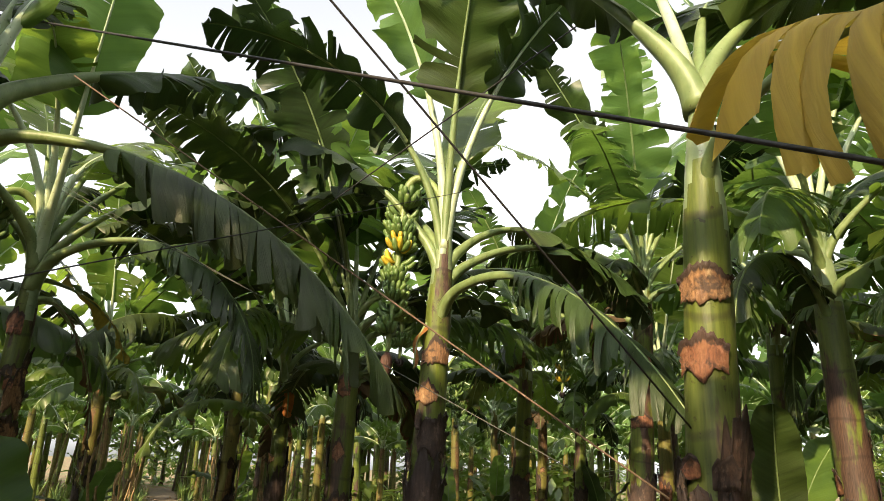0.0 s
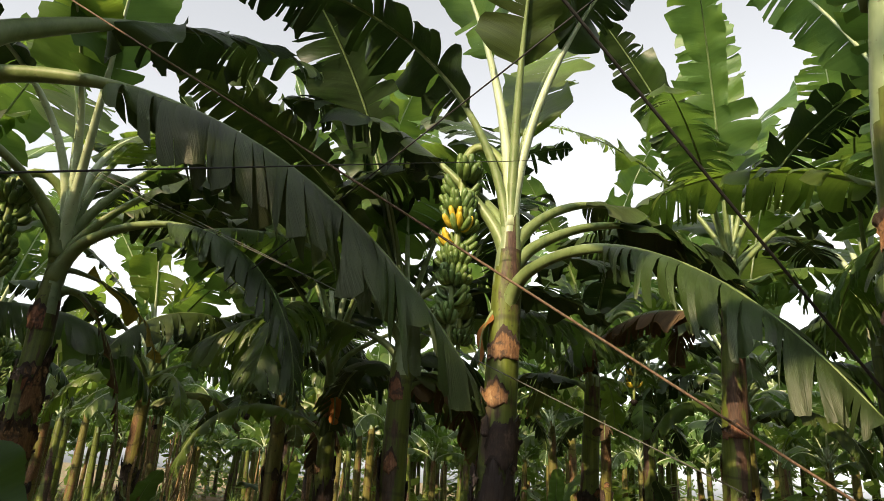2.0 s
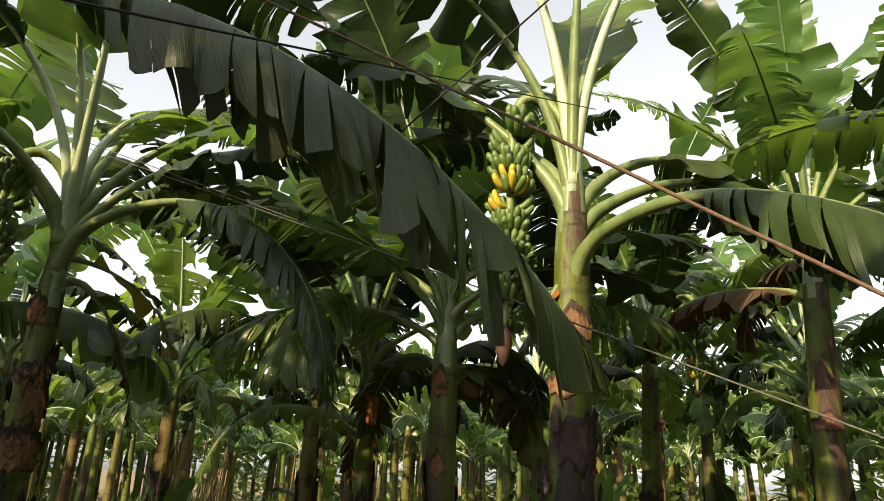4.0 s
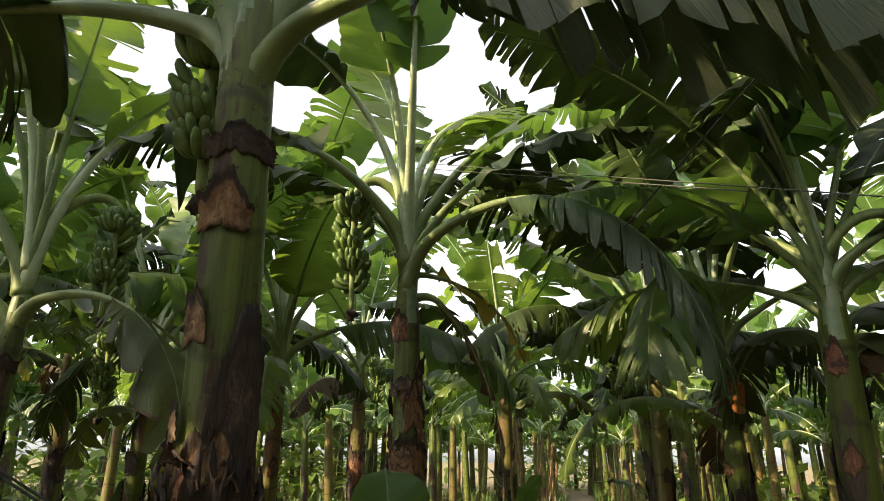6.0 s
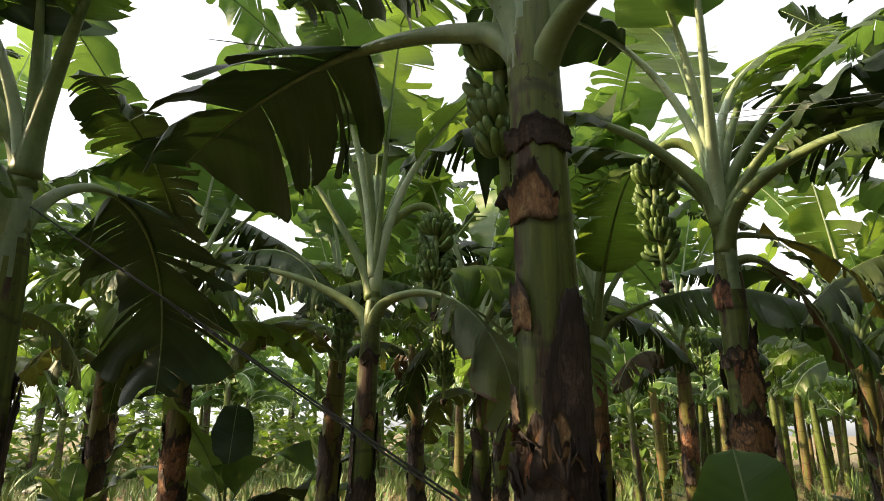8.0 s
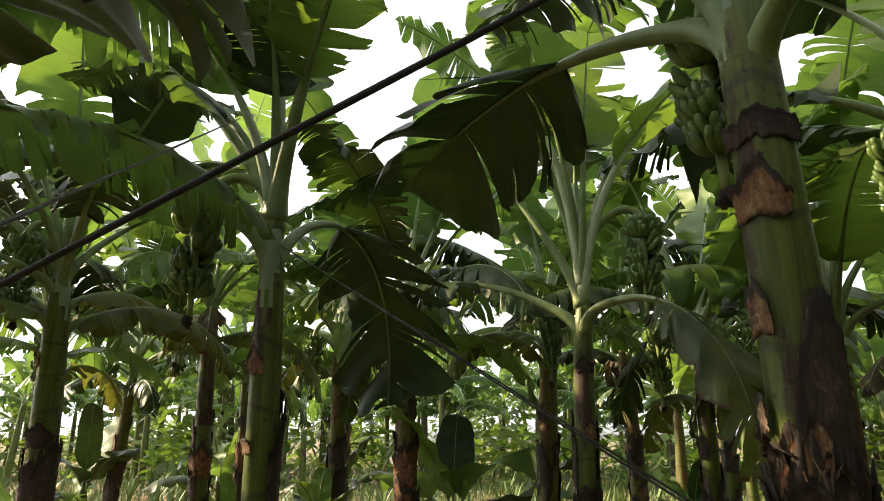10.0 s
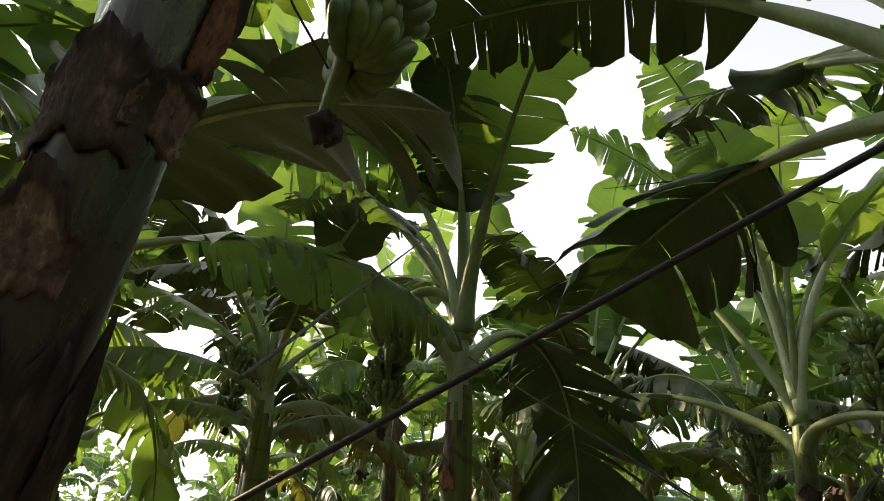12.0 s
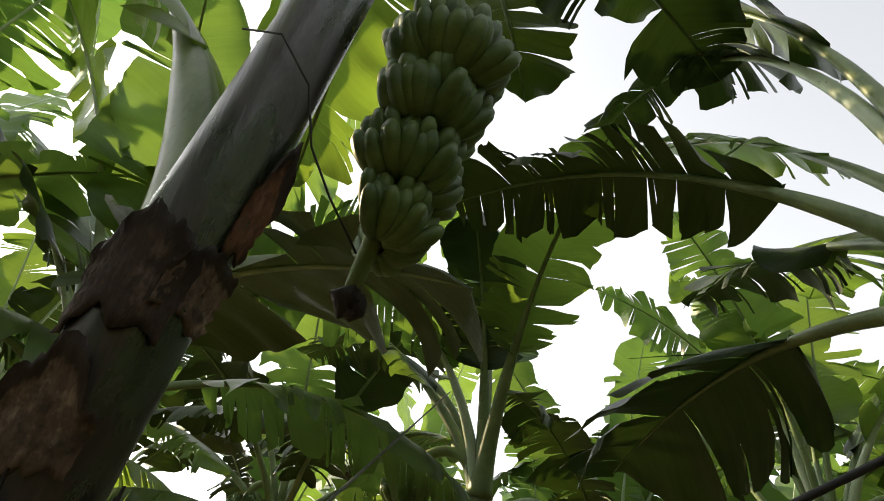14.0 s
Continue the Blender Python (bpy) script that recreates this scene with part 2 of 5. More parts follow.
def fruit_material(name, c1, c2, c3):
    m, nt, bsdf, out = mat(name)
    co = nt.nodes.new("ShaderNodeTexCoord")
    info = nt.nodes.new("ShaderNodeObjectInfo")
    n1 = noise_tex(nt, co.outputs["Object"], 30.0, 4.0)
    n2 = noise_tex(nt, co.outputs["Object"], 150.0, 2.0)
    base = mix(nt, ramp(nt, n1, ((0.35, (0, 0, 0)), (0.65, (1, 1, 1)))), c1, c2)
    base = mix(nt, 1.0, base, ramp(nt, info.outputs["Random"], ((0, (0.75, 0.8, 0.8)), (1, (1.2, 1.12, 0.95)))), "MULTIPLY")
    base = mix(nt, ramp(nt, n2, ((0.66, (0, 0, 0)), (0.72, (0.6, 0.6, 0.6)))), base, c3)
    nt.links.new(base, bsdf.inputs["Base Color"])
    bsdf.inputs["Roughness"].default_value = 0.48
    bump(nt, n1, 0.1, 0.002, bsdf)
    return m


GREEN_FRUIT = fruit_material("green_banana_skin", (0.066, 0.125, 0.030), (0.115, 0.185, 0.050), (0.04, 0.04, 0.018))
RIPE_FRUIT = fruit_material("ripe_banana_skin", (0.42, 0.31, 0.025), (0.55, 0.43, 0.045), (0.12, 0.06, 0.02))
BLACK_TIP = sheath_material("withered_flower", (0.01, 0.008, 0.007), (0.035, 0.022, 0.018), (0.015, 0.01, 0.01))
BUD = sheath_material("flower_bud_skin", (0.12, 0.05, 0.03), (0.26, 0.11, 0.05), (0.12, 0.05, 0.04))


def plain(name, c1, c2, rough, scale, metal=0.0):
    m, nt, bsdf, out = mat(name)
    co = nt.nodes.new("ShaderNodeTexCoord")
    n1 = noise_tex(nt, co.outputs["Object"], scale, 4.0)
    nt.links.new(mix(nt, ramp(nt, n1, ((0.35, (0, 0, 0)), (0.68, (1, 1, 1)))), c1, c2), bsdf.inputs["Base Color"])
    bsdf.inputs["Roughness"].default_value = rough
    bsdf.inputs["Metallic"].default_value = metal
    bump(nt, n1, 0.3, 0.004, bsdf)
    return m


CABLE = plain("black_rubber_cable", (0.008, 0.008, 0.010), (0.02, 0.02, 0.024), 0.62, 60)
TWINE = plain("weathered_twine", (0.09, 0.058, 0.042), (0.18, 0.12, 0.085), 0.85, 120)
STRING = plain("grey_nylon_string", (0.05, 0.053, 0.05), (0.11, 0.113, 0.10), 0.6, 120)
STAKE = plain("weathered_cane", (0.16, 0.105, 0.05), (0.30, 0.20, 0.09), 0.8, 25)
GRASS = plain("grass_blades", (0.06, 0.115, 0.022), (0.15, 0.21, 0.05), 0.6, 3)
LITTER = plain("leaf_litter", (0.10, 0.06, 0.03), (0.27, 0.17, 0.08), 0.9, 9)


def soil_material():
    m, nt, bsdf, out = mat("garden_soil")
    co = nt.nodes.new("ShaderNodeTexCoord")
    n1 = noise_tex(nt, co.outputs["Object"], 0.35, 5.0)
    n2 = noise_tex(nt, co.outputs["Object"], 6.0, 5.0, 0.6)
    n3 = noise_tex(nt, co.outputs["Object"], 60.0, 4.0)
    base = mix(nt, ramp(nt, n2, ((0.3, (0, 0, 0)), (0.7, (1, 1, 1)))), (0.12, 0.078, 0.042), (0.29, 0.19, 0.10))
    base = mix(nt, ramp(nt, n1, ((0.46, (0, 0, 0)), (0.60, (0.85, 0.85, 0.85)))), base, (0.10, 0.145, 0.04))
    base = mix(nt, ramp(nt, n3, ((0.55, (0, 0, 0)), (0.75, (0.5, 0.5, 0.5)))), base, (0.20, 0.15, 0.10))
    nt.links.new(base, bsdf.inputs["Base Color"])
    bsdf.inputs["Roughness"].default_value = 0.95
    bump(nt, mix(nt, 0.5, n2, n3), 0.6, 0.03, bsdf)
    return m


SOIL = soil_material()


# ---- building blocks ----
def mesh_of(name, verts, faces, material, smooth=True):
    me = bpy.data.meshes.new(name)
    me.from_pydata([tuple(map(float, v)) for v in verts], [], faces)
    me.materials.append(material)
    if smooth:
        me.shade_smooth()
    return me


def child(name, me, parent, label="", at=None):
    ob = new(name, me)
    ob.parent = parent
    if at is not None:
        ob.matrix_basis = at
    return tagged(ob, label)


def empty(name, at, label, category, group=""):
    ob = new(name)
    ob.empty_display_size = 0.2
    ob.matrix_basis = at
    return tagged(ob, label, category, group)


def tube(points, radii, sides=8, cap=True, squash=1.0):
    """A tapered tube along a line of points: verts and faces."""
    pts = np.asarray(points, float)
    tan = np.gradient(pts, axis=0)
    tan /= np.linalg.norm(tan, axis=1)[:, None] + 1e-9
    ref = np.array([0.0, 0.0, 1.0]) if abs(tan[0][2]) < 0.9 else np.array([1.0, 0.0, 0.0])
    u = np.cross(tan[0], ref)
    u /= np.linalg.norm(u)
    verts, faces = [], []
    for i, (p, t) in enumerate(zip(pts, tan)):
        u = u - t * (u @ t)
        u /= np.linalg.norm(u) + 1e-9
        w = np.cross(t, u)
        for k in range(sides):
            a = 2 * math.pi * k / sides
            verts.append(p + radii[i] * (math.cos(a) * u + squash * math.sin(a) * w))
    for i in range(len(pts) - 1):
        for k in range(sides):
            a, b = i * sides + k, i * sides + (k + 1) % sides
            faces.append((a, b, b + sides, a + sides))
    if cap:
        faces.append(tuple(range(sides))[::-1])
        faces.append(tuple((len(pts) - 1) * sides + k for k in range(sides)))
    return verts, faces


def joined(pieces):
    verts, faces = [], []
    for v, f in pieces:
        n = len(verts)
        verts.extend(v)
        faces.extend(tuple(i + n for i in q) for q in f)
    return verts, faces


def rib(base, az, e0, e1, length, sweep, n=48, bend=1.3):
    """The midrib's line: hugs the stem at first, then bends from e0 to e1 degrees of rise."""
    s = (np.arange(n) + 0.5) / n
    el = e0 + (e1 - e0) * s ** bend + max(0, 80 - e0) * np.maximum(0, 1 - s / 0.15)
    a, e = np.radians(az + sweep * s), np.radians(el)
    d = np.stack([np.cos(e) * np.cos(a), np.cos(e) * np.sin(a), np.sin(e)], 1) * length / n
    return np.vstack([base, base + np.cumsum(d, 0)])


def blade_mesh(name, line, az, sweep, length, rng, material, start=0.2, half=0.27, hang=0.3, tears=8, gap=0.14, fold=0.12, twist=0.0, m=40, levels=4, ragged=0.10, even=False, rest=0.0):
    """The two torn halves of a leaf blade along its midrib: strips that part along the veins, some from the margin inwards,
    some as slits that close again; with UVs in metres and the distance from the midrib."""
    n = len(line) - 1
    tan = np.gradient(line, axis=0)
    tan /= np.linalg.norm(tan, axis=1)[:, None] + 1e-9
    span = length * (1 - start)
    verts, faces, uvs, rims = [], [], [], []

    def at(s):
        k = min(max(s, 0), 1) * n
        i = min(int(k), n - 1)
        f = k - i
        return line[i] * (1 - f) + line[i + 1] * f, tan[i] * (1 - f) + tan[i + 1] * f

    def prof(x):
        lo = min(1.0, (x / 0.13) ** 0.5) if x > 0 else 0.0
        hi = 1.0 if x < 0.5 else max(0.0, 1 - ((x - 0.5) / 0.5) ** 2.4) ** 0.62
        return lo * hi

    wave, phase = rng.uniform(0.010, 0.026), rng.uniform(0, 6.28)
    for sg in (1, -1):
        if even:
            cuts = [(i + rng.uniform(0.2, 0.8)) / tears for i in range(tears)]
        else:
            cuts = []
            for _ in range(tears):   # tears come in clusters, with whole stretches between them
                cuts.append(cuts[-1] + rng.uniform(0.012, 0.04) if cuts and rng.random() < 0.45 else rng.uniform(0.05, 0.97))
            cuts = sorted(min(c, 0.985) for c in cuts)
        cuts = [0.0] + [c for i, c in enumerate(cuts) if i == 0 or c - cuts[i - 1] > 0.009] + [1.0]
        droop = 0.0
        for xa, xb in zip(cuts[:-1], cuts[1:]):
            if xb - xa < 0.004:
                continue
            droop = 0.55 * droop + rng.gauss(0, 0.12)
            xc = 0.5 * (xa + xb)
            g = gap * rng.uniform(0.2, 1.8) if tears else 0.0
            depth = rng.uniform(0.55, 1.0) if rng.random() < 0.7 else rng.uniform(0.2, 0.5)
            slit = rng.random() < 0.35
            roll = rng.gauss(0, 0.32) if tears else 0.0
            short = rng.uniform(0.9, 1.02) if tears else 1.0
            skew = rng.gauss(0, 0.07) if tears else 0.0
            if rng.random() < ragged and tears:
                short *= rng.uniform(0.4, 0.85)
            ns = max(3, math.ceil((xb - xa) * m))
            wide = (xb - xa) * span
            slant = max(-0.4, min(0.4, rng.gauss(0, 1.6) * wide))
            first = len(verts)
            for i in range(ns + 1):
                u = i / ns
                x = xa + (xb - xa) * u
                s = start + (1 - start) * x
                p, t = at(s)
                a = math.radians(az + sweep * s)
                side = np.array([math.sin(a), -math.cos(a), 0.0]) * sg
                up = np.cross(side * sg, t)
                tw = math.radians(twist * x)
                side = side * math.cos(tw) + up * sg * math.sin(tw)
                w = half * prof(x) * (short + rng.uniform(-0.025, 0.025))
                if tears:
                    w *= 1 + slant * (u - 0.5)
                    w -= min(0.12 * w, 0.2 * wide) * abs(2 * u - 1) ** 3 * rng.random()
                q = p + up * rest * (1 - x)   # the blade grows from the upper side of the rib
                for j in range(levels + 1):
                    v = j / levels
                    free = max(0.0, v - 1 + depth) / depth
                    if j:
                        h = min(0.97, max(-0.2, (hang + droop * (0.3 + 0.7 * free)) * (0.35 + 0.75 * v)))
                        lat = side * (1 - abs(h)) + np.array([0, 0, -1.0]) * h + up * fold * (1 - 1.3 * v)
                        lat /= np.linalg.norm(lat)
                        q = q + lat * w / levels
                    part = math.sin(math.pi * min(1, free)) if slit else free ** 1.2
                    shift = (xc - x) * span * g * part + (0.28 + skew * free) * w * v
                    if x > 0.93:
                        shift *= (1 - x) / 0.07
                    lift = wave * math.sin(26 * x * span + phase) * v + roll * (x - xc) * span * free
                    verts.append(q + t * shift + up * lift)
                    uvs.append((s * length, sg * v * w))
                    rims.append(0.75 * v * (0.9 + 0.1 * min(1, x * 1.2)))
            for i in range(ns):
                for j in range(levels):
                    a0 = first + i * (levels + 1) + j
                    b0 = a0 + levels + 1
                    faces.append((a0, a0 + 1, b0 + 1, b0) if sg > 0 else (a0, b0, b0 + 1, a0 + 1))
    me = mesh_of(name, verts, faces, material)
    layer = me.uv_layers.new(name="UVMap")
    idx = np.empty(len(me.loops), dtype=np.int32)
    me.loops.foreach_get("vertex_index", idx)
    layer.data.foreach_set("uv", np.asarray(uvs, dtype=np.float32)[idx].ravel())
    att = me.attributes.new("rim", "FLOAT", "POINT")
    att.data.foreach_set("value", np.asarray(rims, dtype=np.float32))
    return me


def stalk_radius(s, length, thick, flare, start):
    """Stout up to the blade, then a slender midrib that thins out to the tip."""
    slim = 1 - 0.5 * np.clip((s - start + 0.06) / 0.22, 0, 1)
    return thick * (1 - s) ** 0.7 * slim + 0.0025 + thick * flare * np.exp(-s * length / 0.22)


def stalk_mesh(name, line, length, thick, material, sides=9, flare=0.6, start=0.2):
    n = len(line) - 1
    keep = sorted(set(list(range(0, 8)) + list(range(8, n + 1, 2)) + [n]))
    s = np.array(keep) / n
    return mesh_of(name, *tube(line[keep], stalk_radius(s, length, thick, flare, start), sides, squash=0.82), material)


def leaf(parent, base, az, e0, e1, length, sweep=0.0, rng=random, half=0.27, start=0.22, thick=0.031, material=None, stalk=None, label="", bend=1.3, **how):
    """One leaf of a plant: the stalk with its midrib, and under it the blade."""
    line = rib(np.zeros(3), az, e0, e1, length, sweep, 48, bend)
    st = child("leaf_stalk", stalk_mesh("leaf_stalk", line, length, thick, stalk or STALK, flare=0.45 if e0 > 66 or thick > 0.045 else 0.95, start=start), parent, label, Matrix.Translation(base))
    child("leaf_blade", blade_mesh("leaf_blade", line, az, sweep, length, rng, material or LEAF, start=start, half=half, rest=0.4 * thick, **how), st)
    return st


def stem_mesh(name, height, lean, r, rng, sides=20, rings=26, skin=None):
    """A pseudostem of wrapped sheaths, in the plant's own space: round, tapered, with raised sheath edges."""
    verts, faces = [], []
    ph = [rng.uniform(0, 6.28) for _ in range(3)]
    for i in range(rings + 1):
        z = height * i / rings
        f = i / rings
        rad = r * (1.28 - 0.30 * f - 0.12 * f * f) * (1 if f < 0.82 else 1 - 0.5 * (f - 0.82) / 0.18)
        for k in range(sides):
            a = 2 * math.pi * k / sides
            step = ((a + ph[0] + 1.1 * math.sin(2.1 * z + ph[1])) % 2.1) / 2.1
            step2 = ((a * 1.0 + ph[2] - 0.8 * z) % 3.14) / 3.14
            rr = rad * (0.965 + 0.05 * step ** 3 + 0.045 * step2 ** 2 + 0.012 * math.sin(3 * a + 4 * z))
            verts.append((lean[0] * z + rr * math.cos(a), lean[1] * z + rr * math.sin(a), z))
    for i in range(rings):
        for k in range(sides):
            a, b = i * sides + k, i * sides + (k + 1) % sides
            faces.append((a, b, b + sides, a + sides))
    faces.append(tuple(rings * sides + k for k in range(sides)))
    me = mesh_of(name, verts, faces, skin or STEM)
    me.materials.append(SHAFT)
    for k, q in enumerate(me.polygons):
        if (k // sides) / rings > 0.84 + 0.05 * math.sin(ph[0] + (k % sides) * 12.57 / sides) + rng.uniform(-0.02, 0.02):
            q.material_index = 1
    return me


def sheath_mesh(name, lean, radius, z0, z1, az, span, rng, material, flare=0.02, nu=14, nv=8):
    """A dry leaf sheath that clings to the stem, with a torn, curling upper edge; two skins, so it has thickness."""
    verts, faces = [], []
    hi, lo = rng.uniform(0, 50), rng.uniform(0, 50)
    tops = [0.86 - abs(2 * u / nu - 1) ** 1.6 * 0.4 + 0.26 * noise.noise((hi + radians(span) * u / nu * 1.6, 0, 0)) + 0.16 * noise.noise((hi + radians(span) * u / nu * 5.0, 9, 0)) + 0.10 * noise.noise((hi + radians(span) * u / nu * 17.0, 4, 0)) for u in range(nu + 1)]
    lows = [0.28 * noise.noise((lo + radians(span) * u / nu * 1.6, 3, 0)) + 0.1 * noise.noise((lo + radians(span) * u / nu * 6.0, 5, 0)) for u in range(nu + 1)]
    for skin in (0.0, -0.004):
        for u in range(nu + 1):
            a = radians(az) + radians(span) * (u / nu - 0.5)
            for v in range(nv + 1):
                f = v / nv
                z = z0 + (z1 - z0) * (lows[u] * (1 - f) + f * tops[u])
                wav = 0.004 * math.sin(7 * u + 3 * v) + rng.uniform(-0.0015, 0.0015)
                rr = radius + 0.006 + flare * f ** 4 + wav + skin + 0.006 * abs(2 * u / nu - 1) ** 3
                verts.append((lean[0] * z + rr * math.cos(a), lean[1] * z + rr * math.sin(a), z))
    step = nv + 1
    half = (nu + 1) * step
    for u in range(nu):
        for v in range(nv):
            a = u * step + v
            faces.append((a, a + step, a + step + 1, a + 1))
            faces.append((half + a, half + a + 1, half + a + step + 1, half + a + step))
        for v, flip in ((0, 1), (nv, 0)):
            a, b = u * step + v, (u + 1) * step + v
            faces.append((a, b, half + b, half + a) if not flip else (a, half + a, half + b, b))
    me = mesh_of(name, verts, faces, material)
    att = me.attributes.new("up", "FLOAT", "POINT")
    att.data.foreach_set("value", np.tile(np.arange(nv + 1) / nv, 2 * (nu + 1)).astype(np.float32))
    return me


def finger_mesh(name, size, girth, curve, material):
    """One banana: five-sided, bowed upward, with a neck and a blunt dark tip end."""
    n = 8
    pts, rad = [np.zeros(3)], []
    prof = (0.42, 0.55, 0.86, 1.0, 1.05, 1.05, 1.0, 0.9, 0.5)
    for i in range(n):
        e = radians(-14 + curve * ((i + 0.5) / n) ** 0.62)
        pts.append(pts[-1] + np.array([math.cos(e), 0, math.sin(e)]) * size / n)
    v, f = tube(np.array(pts), [girth * p for p in prof], 7)
    me = mesh_of(name, v, f, material)
    me.materials.append(BLACK_TIP)   # the dried flower scar
    me.polygons[-1].material_index = 1
    return me


FINGERS = [finger_mesh("banana", 0.135, 0.0205, c, GREEN_FRUIT) for c in (84, 96, 106)]
RIPE_FINGERS = [finger_mesh("banana", 0.135, 0.0188, c, RIPE_FRUIT) for c in (85, 100)]


def bunch(parent, top, bottom, out_from, tiers, per_tier, rng, scale=1.0, ripe=(), bud=True, single=True, turn=0.0, spin=2.0, tail=0.08):
    """A hanging bunch: the bent fruit stalk, its tiers of bananas finger by finger, and the withered end."""
    top, bottom, root = Vector(top), Vector(bottom), Vector(out_from)
    ctrl = [root, root.lerp(top, 0.35) + Vector((0, 0, 0.32)), top + Vector((0, 0, 0.22)), top]
    pts = []
    for i in range(11):
        t = i / 10
        pts.append((1 - t) ** 3 * ctrl[0] + 3 * t * (1 - t) ** 2 * ctrl[1] + 3 * t * t * (1 - t) * ctrl[2] + t ** 3 * ctrl[3])
    axis = bottom - top
    for i in range(1, 9):
        pts.append(top + axis * i / 8)
    tail *= scale
    pts += [bottom + axis.normalized() * tail * k / 2 for k in (1, 2)]
    rad = [0.030 * scale] * 11 + [0.026 * scale * (1 - 0.05 * i) for i in range(8)] + [0.016 * scale, 0.014 * scale]
    base = pts[0].copy()
    st = child("fruit_stalk", mesh_of("fruit_stalk", *tube([tuple(p - base) for p in pts], rad, 9), PEDUNCLE), parent, "green fruit stalk bent over under its bunch", Matrix.Translation(base))
    loose = []
    for h in range(tiers):
        f = (h + 0.25) / tiers
        at = top + axis * f - base
        grow = (1.06 - 0.30 * f) * scale
        mid = turn + spin * h + rng.uniform(-0.3, 0.3)
        count = max(5, round(per_tier * (1.0 - 0.15 * f)))
        for row in (0, 1):
            for k in range(count):
                a = mid + (k / (count - 1) - 0.5) * 3.7 + rng.uniform(-0.05, 0.05) + row * 0.12
                drop = 0.035 * row * scale + rng.uniform(-0.008, 0.008)
                r0 = 0.022 * scale
                place = Matrix.Translation(at + Vector((r0 * math.cos(a), r0 * math.sin(a), -drop)))
                place = place @ pose(0, 0, 0, rng.uniform(-12, 12), rng.uniform(-8, 8) + 10 * row, math.degrees(a)) @ Matrix.Diagonal((grow * rng.uniform(0.9, 1.06), grow, grow, 1))
                kinds = RIPE_FINGERS if (h in ripe and rng.random() < 0.16) else FINGERS
                me = kinds[rng.randrange(len(kinds))]
                if single:
                    child("banana", me, st, "", place)
                else:
                    loose.append((h, me, place))
    for h in range(tiers if loose else 0):
        verts, faces = [], []
        for k, me, place in loose:
            if k == h:
                n = len(verts)
                verts.extend(tuple(place @ v.co) for v in me.vertices)
                faces.extend(tuple(i + n for i in p.vertices) for p in me.polygons)
        child("fruit_tier", mesh_of("fruit_tier", verts, faces, GREEN_FRUIT), st)
    end = pts[-1] - base
    if bud:
        prof = [(0.0, 0.014), (0.03, 0.035), (0.07, 0.042), (0.12, 0.036), (0.17, 0.018), (0.19, 0.003)]
        v, f = tube([tuple(end + axis.normalized() * d * scale) for d, _ in prof], [r * scale for _, r in prof], 10)
        child("flower_bud", mesh_of("flower_bud", v, f, BUD), st, "reddish banana flower bud")
    else:
        pieces = [tube([tuple(end + Vector((rng.uniform(-.02, .02), rng.uniform(-.02, .02), -0.02 * i))) for i in range(4)], [0.02, 0.024, 0.02, 0.004], 7) for _ in range(3)]
        child("withered_end", mesh_of("withered_end", *joined(pieces), BLACK_TIP), st, "black withered end of the fruit stalk")
    return st


def random_leaves(plant, rng, crown, count, height, avoid=(), size=1.0, kinds=(LEAF, LEAF_MID), pale=0.15, **how):
    """Fills a crown: young leaves upright, older ones arching and torn."""
    az = rng.uniform(0, 360)
    for i in range(count):
        az += 137.5 + rng.uniform(-25, 25)
        for _ in range(20):
            if not any(abs((az - a + 180) % 360 - 180) < 17 for a in avoid):
                break
            az += 29
        age = i / max(1, count - 1)
        zb = height - 0.42 * age
        e0 = 84 - 44 * age + rng.uniform(-9, 9)
        e1 = 58 - 120 * age + rng.uniform(-18, 18)
        length = size * rng.uniform(1.9, 2.5) * (0.88 + 0.3 * math.sin(math.pi * min(1, age + 0.2)))
        leaf(plant, crown(zb), az, e0, e1, length, rng.uniform(-12, 12), rng, half=size * rng.uniform(0.28, 0.37), start=rng.uniform(0.24, 0.33),
             material=LEAF_YOUNG if age < 0.25 else rng.choice(kinds), hang=0.10 + 0.55 * age ** 1.5 + rng.uniform(-.05, .1),
             tears=int(10 + 26 * age + rng.uniform(0, 10)), gap=0.10 + 0.16 * rng.random(), twist=rng.uniform(-25, 25),
             stalk=STALK_PALE if age < pale else STALK, thick=0.027, **how)


def old_leaves(plant, rng, crown, height, count, avoid=(), **how):
    """Old leaves that hang low around the stem, spotted and torn."""
    az = rng.uniform(0, 360)
    for i in range(count):
        for _ in range(12):
            az += 137.5 + rng.uniform(-25, 25)
            if not any(abs((az - a + 180) % 360 - 180) < 30 for a in avoid):
                break
        leaf(plant, crown(height - rng.uniform(0.55, 0.95)), az, rng.uniform(25, 52), rng.uniform(-95, -65), rng.uniform(1.5, 2.0), rng.uniform(-10, 10), rng,
             half=rng.uniform(0.2, 0.28), start=0.13, hang=rng.uniform(0.45, 0.8), tears=rng.randint(18, 30), gap=0.16,
             material=rng.choice((LEAF_OLD, LEAF, LEAF, LEAF, LEAF_MID, LEAF_OLD, LEAF_MID, LEAF_DRY)), **how)


def plant_frame(x, y, lean, name="banana_plant", label="", group="banana plants"):
    """The plant's empty at the ground, and a function that gives the stem's axis at a height."""
    ob = empty(name, Matrix.Translation((x, y, 0)), label, "banana plant", group)
    return ob, lambda z: Vector((lean[0] * z, lean[1] * z, z))


def off(az, d, z):
    """A place d metres out from the stem's foot in the direction az, at the height z."""
    return Vector((d * math.cos(radians(az)), d * math.sin(radians(az)), 0)) + Vector((0, 0, z))


def stem_radius(r, f):
    return r * (1.28 - 0.30 * f - 0.12 * f * f)


